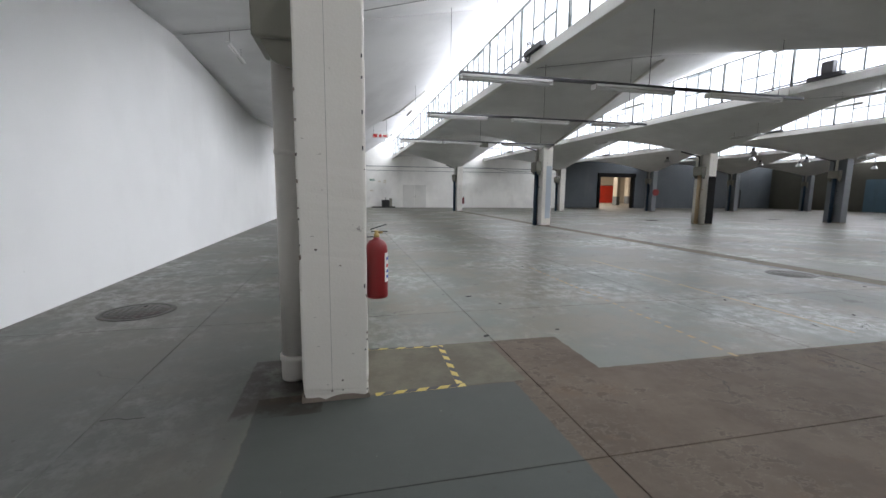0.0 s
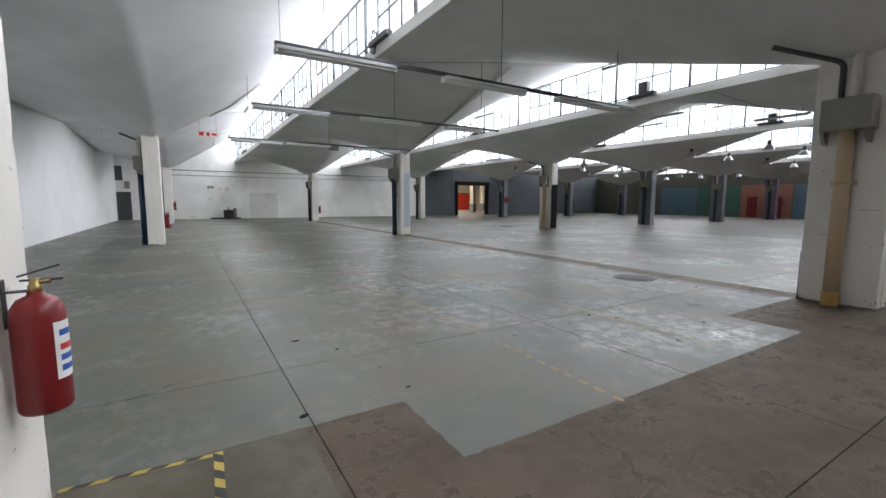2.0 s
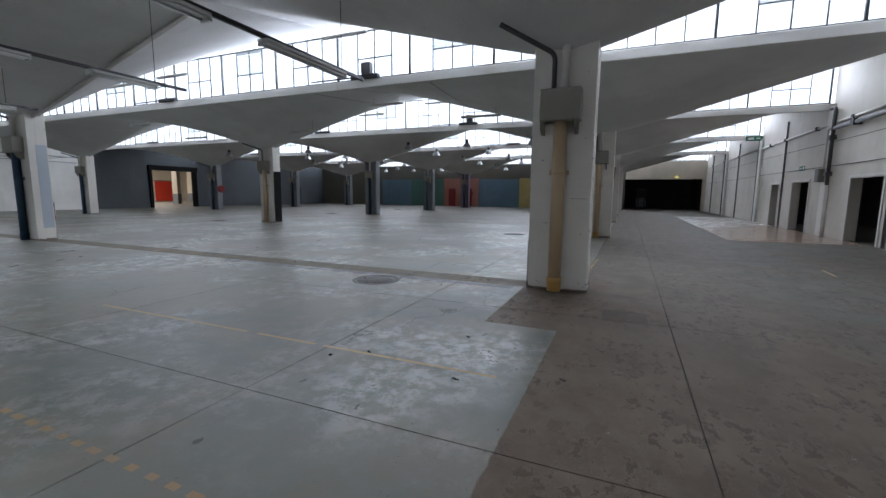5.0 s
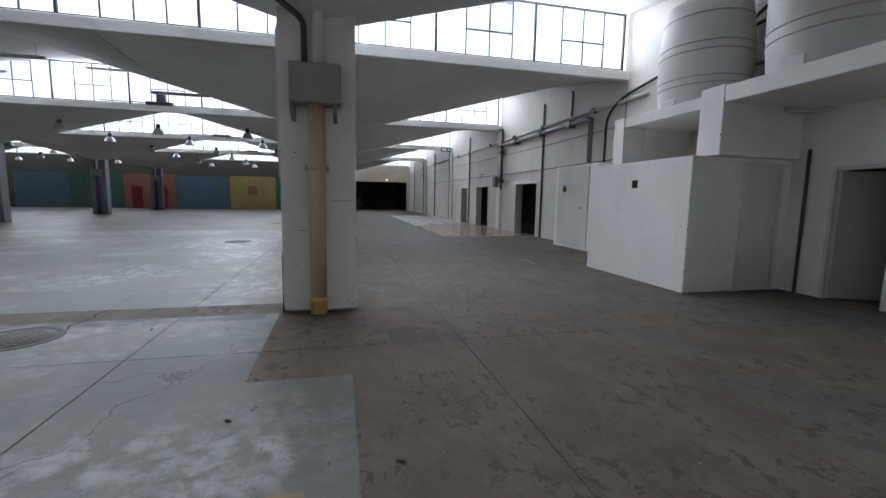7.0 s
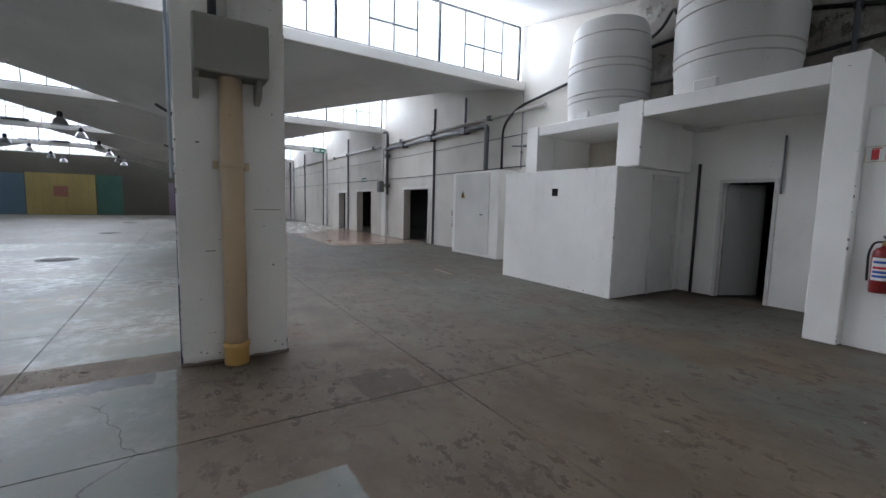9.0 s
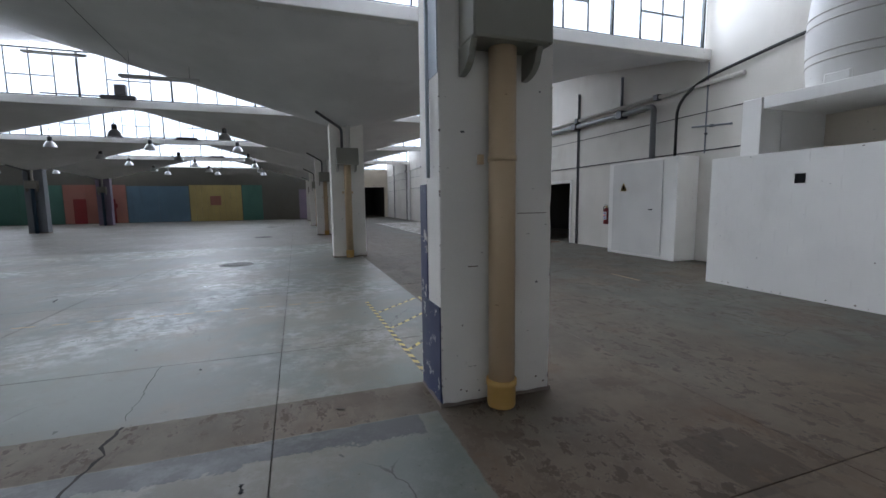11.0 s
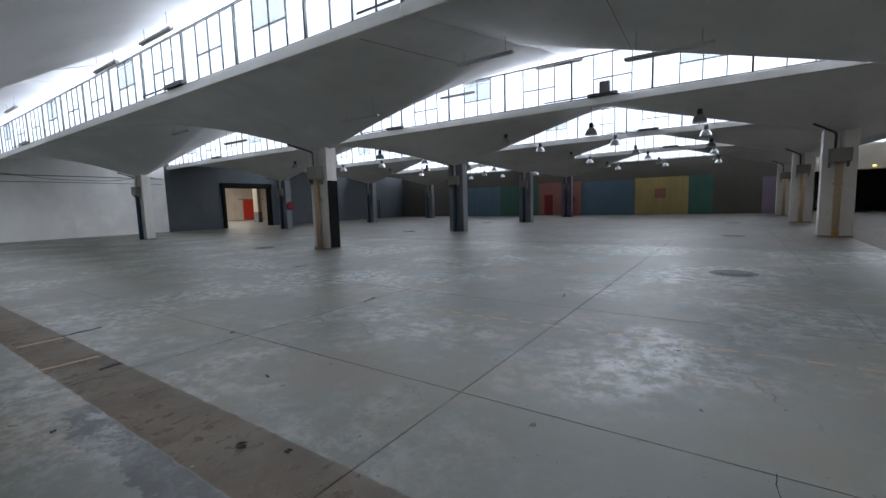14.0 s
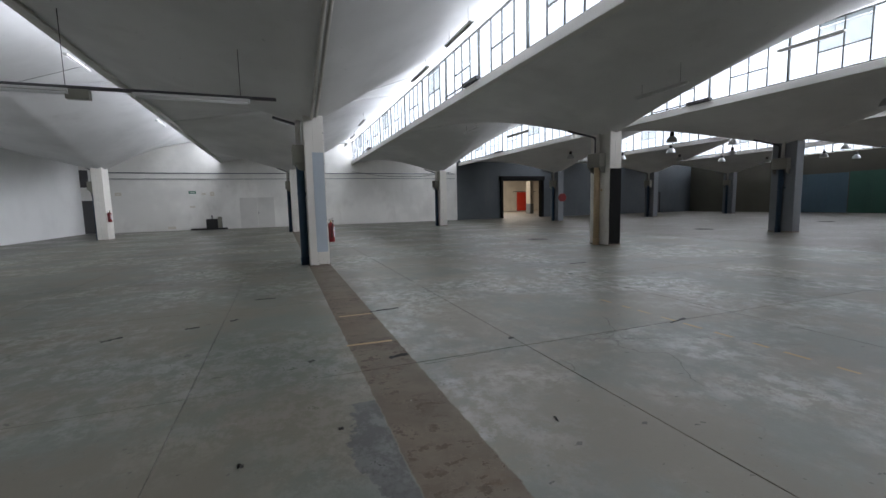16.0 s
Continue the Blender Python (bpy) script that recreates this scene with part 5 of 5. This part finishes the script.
colour_panel(7.7, 9.45, 3.3, "teal", "bright green painted panel on the end wall", 1)
colour_panel(3.1, 4.4, 2.9, "mauve", "mauve painted panel beside the opening", 1)
boxes = [(19.9, 0.9, "door_3", "dark red door in the coral panel"), (22.0, 0.9, "door_3", "dark red door in the coral panel")]
for y, w, name, label in boxes:
    d = tagged(thing(name, label, "door", (EAST - 0.034, y, 0)), kind="structure")
    boxed("door_leaf", (-0.035, 0, -w / 2, w / 2, 0.01, 2.1), M["red"], d, bevel=0.004)
    boxed("door_handle", (-0.06, -0.036, 0.3, 0.4, 1.0, 1.03), M["gunmetal"], d)
d = tagged(thing("door_4", "dark grey door in the end wall", "door", (45.2, NORTH - 0.004, 0)), kind="structure")
boxed("door_leaf", (-0.5, 0.5, -0.04, -0.001, 0.01, 2.05), M["gunmetal"], d, bevel=0.004)
bm = bmesh.new()
box(bm, -0.58, -0.504, -0.06, -0.001, 0, 2.13, 0.004)
box(bm, 0.504, 0.58, -0.06, -0.001, 0, 2.13, 0.004)
box(bm, -0.504, 0.504, -0.06, -0.001, 2.055, 2.13, 0.004)
part("door_frame", bm, M["black"], d)
wl = thing("wall_lamp", "small lit yellow bulkhead lamp above the dark opening", "lamp", (EAST - 0.06, -1.9, 3.3))
n = Nodes("yellow_lamp_glow")
n.bsdf.inputs["Emission Color"].default_value, n.bsdf.inputs["Emission Strength"].default_value = (1, 0.75, 0.2, 1), 3.0
M["lamp_glow"] = n.done((0.8, 0.6, 0.2), 0.4)
boxed("lamp_base", (0.02, 0.059, -0.12, 0.12, -0.08, 0.08), M["gunmetal"], wl, bevel=0.005)
boxed("lamp_lens", (-0.05, 0.018, -0.1, 0.1, -0.06, 0.06), M["lamp_glow"], wl, "glowing yellow lens", 0.015)

# forklift standing in the dark store
fk = thing("forklift", "dark forklift truck parked in the unlit store", "forklift", (54.5, 1.1, 0))
bm = bmesh.new()
box(bm, -0.9, 0.9, -0.5, 0.5, 0.25, 0.95, 0.08, 2)
box(bm, 0.3, 1.0, -0.5, 0.5, 0.95, 1.2, 0.08, 2)
part("body", bm, M["column_grey"], fk)
bm = bmesh.new()
for y in (-0.3, 0.3):
    box(bm, -1.1, -0.95, y - 0.05, y + 0.05, 0.1, 2.2, 0.01)
box(bm, -1.08, -0.97, -0.25, 0.25, 2.1, 2.18)
part("mast", bm, M["gunmetal"], fk)
bm = bmesh.new()
for x in (-0.5, 0.75):
    for y in (-0.45, 0.45):
        tube(bm, [(x, y, 0.9), (x, y, 2.1)], 0.03, 8)
box(bm, -0.6, 0.85, -0.5, 0.5, 2.1, 2.16, 0.02)
part("overhead_guard", bm, M["gunmetal"], fk)
for x in (-0.6, 0.65):
    for y in (-0.52, 0.40):
        bm = bmesh.new()
        lathe(bm, [(0.1, 0), (0.24, 0.0), (0.28, 0.02), (0.28, 0.1), (0.24, 0.12), (0.1, 0.12)], 20, Matrix.Translation((x, y, 0.28)) @ Matrix.Rotation(radians(-90), 4, "X"))
        part("wheel", bm, M["rubber"], fk)
for y in (-0.25, 0.17):
    boxed("fork", (-2.1, -1.1, y, y + 0.1, 0.05, 0.1), M["gunmetal"], fk)

# ---- north wall ----
for z, r in ((3.95, 0.03), (3.55, 0.02)):
    pipe_run("thin grey conduit along the white end wall", [(-2.5, NORTH - 0.04, z), (5, NORTH - 0.04, z - 0.02), (15, NORTH - 0.04, z + 0.02), (22.3, NORTH - 0.04, z)], r, "column_grey", "conduit")
pipe_run("drooping black cable along the white end wall", [(13.6, NORTH - 0.03, 4.1), (16, NORTH - 0.03, 3.75), (19, NORTH - 0.03, 3.7), (22, NORTH - 0.03, 4.1)], 0.015, "rubber", "cable", 0.6)
m = thing("floor_machine", "small black machine with a low platform by the white wall", "machine", (3.7, NORTH - 0.75, 0))
boxed("platform", (-1.3, 0.9, -0.3, 0.3, 0.02, 0.12), M["rubber"], m, bevel=0.01)
boxed("housing", (-0.35, 0.35, -0.28, 0.28, 0.124, 0.75), M["rubber"], m, bevel=0.03)
boxed("panel", (0.36, 0.6, -0.2, 0.2, 0.124, 0.9), M["greybox"], m, bevel=0.02)
bm = bmesh.new()
tube(bm, arc([(0.0, -0.22, 0.74), (0.0, -0.22, 1.0), (0.0, 0.22, 1.0), (0.0, 0.22, 0.74)], 0.06), 0.018)
part("handle", bm, M["gunmetal"], m)
d = tagged(thing("door_5", "white flush double door in the white end wall", "door", (6.6, NORTH, 0)), kind="structure")
for x0, x1 in ((-1.15, -0.01), (0.01, 1.15)):
    boxed("door_leaf", (x0, x1, -0.025, -0.001, 0.01, 2.2), M["door_white"], d, bevel=0.004)
boxed("door_handle", (0.05, 0.08, -0.06, -0.026, 1.0, 1.15), M["gunmetal"], d)
# steel door and cabinet in the north-west corner, behind the column
d = tagged(thing("door_6", "dark grey steel door in the corner of the west wall", "door", (-3.32, NORTH, 0)), kind="structure")
boxed("door_leaf", (-0.45, 0.45, -0.035, -0.001, 0.01, 2.15), M["gunmetal"], d, bevel=0.004)
boxed("fanlight", (-0.45, 0.0, -0.035, -0.001, 3.0, 4.1), M["steel"], d, bevel=0.004)
boxed("meter_panel", (0.1, 0.42, -0.12, -0.001, 2.4, 2.95), M["greybox"], d, bevel=0.01)

# black surround of the wide doorway and what shows beyond it
f = tagged(thing("trim_doorway_surround", "heavy black frame round the wide doorway", "doorway frame", ((DOOR_N[0] + DOOR_N[1]) / 2, NORTH, 0)), kind="structure")
w = (DOOR_N[1] - DOOR_N[0]) / 2
for x0, x1 in ((-w - 0.25, -w + 0.02), (w - 0.02, w + 0.25)):
    boxed("jamb", (x0, x1, -0.14, 0.32, 0, DOOR_N[2]), M["black"], f, bevel=0.01)
boxed("head", (-w - 0.3, w + 0.3, -0.2, 0.32, DOOR_N[2] + 0.002, DOOR_N[2] + 0.42), M["black"], f, bevel=0.01)
d = tagged(thing("door_7", "bright red sliding door in the next hall", "door", (45.6, 68, 0)), kind="structure")
for i in range(4):
    boxed("board", (-1.4 + i * 0.7 + 0.006, -1.4 + (i + 1) * 0.7 - 0.006, -0.06, -0.001, 0.02, 3.0), M["red_door"], d, bevel=0.004)
boxed("door_rail", (-2.1, 2.1, -0.1, -0.001, 3.04, 3.12), M["gunmetal"], d)
d = tagged(thing("door_8", "dark brown door in the next hall", "door", (40.6, 68, 0)), kind="structure")
boxed("door_leaf", (-0.5, 0.5, -0.05, -0.001, 0.01, 2.05), M["iron"], d, bevel=0.004)
for x, y in ((36.5, 52), (45.6, 52), (45.6, 62), (36.5, 62)):
    c = thing("column", "cream painted column in the next hall", "column", (x, y, 0), "columns of the next hall")
    boxed("shaft", (-0.23, 0.23, -0.45, 0.45, 0, 6.49), M["wall_cream"], c, bevel=0.015)
    boxed("base_band", (-0.235, 0.235, -0.455, 0.455, 0, 1.2), M["column_grey"], c)

# pair of conduits along the valley of a shell, down to its column
for dx in (-0.04, 0.07):
    pipe_run("white conduit along the valley of the roof shell", [(9.0 + dx, 18.1, shell_z(dx, -0.5) - 0.05), (9.0 + dx, 11.2, shell_z(dx, -7.4) - 0.05)], 0.035, "pipe_white", "conduit")

# thin cables on the shells and a loose coil at a window
def shell_cable(label, ends, count=9, r=0.005):
    (x0, y0), (x1, y1) = ends
    pts = []
    for i in range(count):
        x, y = x0 + (x1 - x0) * i / (count - 1), y0 + (y1 - y0) * i / (count - 1)
        cx, cy = min(COL_X, key=lambda c: abs(c - x)), min(COL_Y, key=lambda c: abs(c - y))
        pts.append((x, y, shell_z(x - cx, y - cy) - r - 0.004))
    pipe_run(label, pts, r, "steel", "cable", 0.02)


for ends in (((0.3, 9.4), (4.3, 9.6)), ((0.3, 24.0), (4.2, 23.4)), ((9.3, 22.2), (13.4, 23.0)), ((14.0, 12.4), (17.9, 12.2)), ((4.9, 10.9), (8.8, 11.0)), ((14.0, 8.0), (18.0, 8.2)), ((-3.6, 10.98), (-0.3, 10.98))):
    shell_cable("thin cable clipped to the roof shell", ends)
coil = thing("cable_coil", "loose coil of black cable hanging at the roof window", "cable", (4.36, 10.2, 4.9))
bm = bmesh.new()
tube(bm, [(-0.02 + 0.02 * math.sin(3 * a), 0.17 * math.cos(a) + 0.02 * math.sin(2.3 * a), 0.22 * math.sin(a) + 0.006 * a) for a in [i * 0.3 for i in range(64)]], 0.011, 6)
part("loops", bm, M["rubber"], coil)
pipe_run("bent white conduit under the roof shell", [(3.1, 17.4, shell_z(3.25, -1.2) - 0.06), (2.2, 18.8, shell_z(2.35, 0.2) - 0.06), (1.6, 19.6, shell_z(1.75, 1.0) - 0.06)], 0.03, "pipe_white", "conduit", 0.1)

# open cracks in the floor
def floor_crack(points, width, label="dark jagged crack open in the concrete floor"):
    c = thing("floor_crack", label, "crack", (*points[0], 0), "cracks in the floor")
    rng = random.Random(int(points[0][0] * 100))
    line = []
    for (x0, y0), (x1, y1) in zip(points, points[1:]):
        k = max(2, int(math.hypot(x1 - x0, y1 - y0) / 0.05))
        for i in range(k):
            line.append((x0 + (x1 - x0) * i / k + rng.uniform(-0.012, 0.012), y0 + (y1 - y0) * i / k + rng.uniform(-0.012, 0.012)))
    bm = bmesh.new()
    prev = None
    for (x, y), (xn, yn) in zip(line, line[1:]):
        d = Vector((xn - x, yn - y, 0)).normalized()
        s = Vector((-d.y, d.x, 0)) * width * rng.uniform(0.25, 1.0) / 2
        p = Vector((x - points[0][0], y - points[0][1], 0.0012))
        pair = (bm.verts.new(p - s), bm.verts.new(p + s))
        if prev:
            bm.faces.new((prev[0], pair[0], pair[1], prev[1]))
        prev = pair
    part("gap", bm, M["crack"], c)


M["crack"] = painted("crack_shadow", (0.022, 0.019, 0.016), (0.01, 0.01, 0.01), 0.9, 0.3)
floor_crack([(9.25, 5.93), (9.15, 5.93), (9.02, 5.97), (8.90, 5.91), (8.77, 5.93), (8.60, 5.98), (8.3, 5.92)], 0.03)
floor_crack([(10.44, 6.0), (9.97, 5.99), (9.75, 5.95), (9.46, 5.96), (9.26, 5.92)], 0.009, "thin crack running across the painted floor")
floor_crack([(-1.75, 2.94), (-1.55, 2.92), (-1.38, 2.93)], 0.012, "short dark crack in the worn floor")
floor_crack([(9.3, 10.97), (10.2, 11.05), (11.4, 11.0), (12.2, 11.06)], 0.008, "thin crack along the floor joint")

# ---- broken edges of columns and block: small dark nicks where paint and plaster have come off ----
lumps = []
for k in range(4):
    bm = bmesh.new()
    bmesh.ops.create_icosphere(bm, subdivisions=1, radius=1)
    for v in bm.verts:
        v.co *= 0.75 + 0.5 * abs(noise.noise(v.co * 1.7 + Vector((k * 3.1, 0, 0))))
    lumps.append([mesh("chip", bm, M["mortar"] if k % 2 else M["concrete_chip"])])


def chip_edge(parent, x, y, z0, z1, count, seed, size=0.011):
    """Nicks scattered up one vertical edge, more of them near the foot."""
    rnd = random.Random(seed)
    for k in range(count):
        ob = new("chip", rnd.choice(lumps)[0])
        s = size * rnd.uniform(0.45, 1.15)
        z = z0 + (z1 - z0) * (rnd.random() ** (2.2 if k % 3 else 1.0))
        ob.parent, ob.location = parent, (x, y, z)
        ob.scale, ob.rotation_euler = (s, s, s * rnd.uniform(0.7, 2.4)), (0, 0, rnd.uniform(0, 6))


for (i, j), c in COLUMNS.items():
    if j == 2 or i > 2:
        continue
    near = 22 if j == 0 and i < 2 else 10
    for k, (x, y) in enumerate(((-0.220, -0.440), (0.220, -0.440), (-0.220, 0.440), (0.220, 0.440))):
        chip_edge(c, x, y, 0.06, 3.2, near, 100 * i + 10 * j + k)
    rnd = random.Random(700 + i * 3 + j)
    for k in range(near):
        ob = new("chip", rnd.choice(lumps)[0])
        s = rnd.uniform(0.005, 0.014)
        side = k % 2
        x, y = (rnd.uniform(-0.21, 0.21), -0.443) if side else (-0.223, rnd.choice((-1, 1)) * rnd.uniform(0.14, 0.42))
        ob.parent, ob.location = c, (x, y, rnd.uniform(0.05, 0.22) if k % 3 else rnd.uniform(0.3, 2.4))
        ob.scale = (s * 1.3, 0.009, s) if side else (0.009, s * 1.3, s)
    if (i, j) == (1, 0):
        boxed("slit", (-0.2318, -0.222, -0.40, -0.16, 1.395, 1.401), M["mortar"], c)
        boxed("slit", (-0.2318, -0.222, 0.16, 0.24, 1.02, 1.028), M["mortar"], c)
chip_edge(b, 8.890, -2.230, 0.05, 2.15, 16, 41, 0.016)
chip_edge(b, 6.092, -2.492, 0.05, 3.1, 16, 42, 0.016)
chip_edge(b, 8.700, -2.510, 2.22, 3.1, 7, 43, 0.016)
rnd = random.Random(5)
for k in range(16):
    ob = new("chip", rnd.choice(lumps)[0])
    ob.parent, ob.location = b, (rnd.uniform(8.95, 11.5), -2.217, rnd.choice((0.03, 0.05, 2.15, rnd.uniform(0.2, 2.0))))
    ob.scale = (rnd.uniform(0.006, 0.02), 0.006, rnd.uniform(0.006, 0.018))

# ---- floor slabs ----
def cuts(lo, hi, start, step):
    out, v = [lo], start
    while v < hi - 0.3:
        if v > lo + 0.3:
            out.append(v)
        v += step
    return out + [hi]


floor = thing("floor", "worn blue-grey painted concrete floor with brown bare bays", "floor", kind="structure")
slabs = {}
gx, gy = cuts(WEST, EAST + 0.3, 1.28 - 3.05 * 2, 3.05), cuts(SOUTH, NORTH, 1.90 - 3.05 * 2, 3.05)
for x0, x1 in zip(gx, gx[1:]):
    for y0, y1 in zip(gy, gy[1:]):
        key = (round(x1 - x0, 3), round(y1 - y0, 3))
        if key not in slabs:
            bm = bmesh.new()
            w, d, g = key[0] - 0.0025, key[1] - 0.0025, 0.003
            q = [(0.0025, 0.0025, -0.03), (w, 0.0025, -0.03), (w, d, -0.03), (0.0025, d, -0.03)]
            r = [(0.0025, 0.0025, -g), (w, 0.0025, -g), (w, d, -g), (0.0025, d, -g)]
            s = [(0.0025 + g, 0.0025 + g, 0), (w - g, 0.0025 + g, 0), (w - g, d - g, 0), (0.0025 + g, d - g, 0)]
            rings = [[bm.verts.new(p) for p in ring] for ring in (q, r, s)]
            for a, b in zip(rings, rings[1:]):
                for k in range(4):
                    bm.faces.new((a[k], a[(k + 1) % 4], b[(k + 1) % 4], b[k]))
            bm.faces.new(rings[2])
            slabs[key] = mesh("slab", bm, M["floor"])
        ob = new("slab", slabs[key])
        ob.parent, ob.location = floor, (x0, y0, 0)
bm = bmesh.new()
box(bm, 17, 31.2, SOUTH - 4.5, SOUTH - 0.004, -0.03, -0.004)
box(bm, EAST + 0.304, EAST + 10.2, SOUTH - 0.3, 6, -0.03, -0.004)
structure("floor_side_rooms", bm, M["floor"], "dusty concrete floor of the side rooms")
bm = bmesh.new()
box(bm, 19.7, 50.3, NORTH + 0.004, 68.3, -0.03, -0.004)
structure("floor_next_hall", bm, M["floor"], "concrete floor of the hall next door")
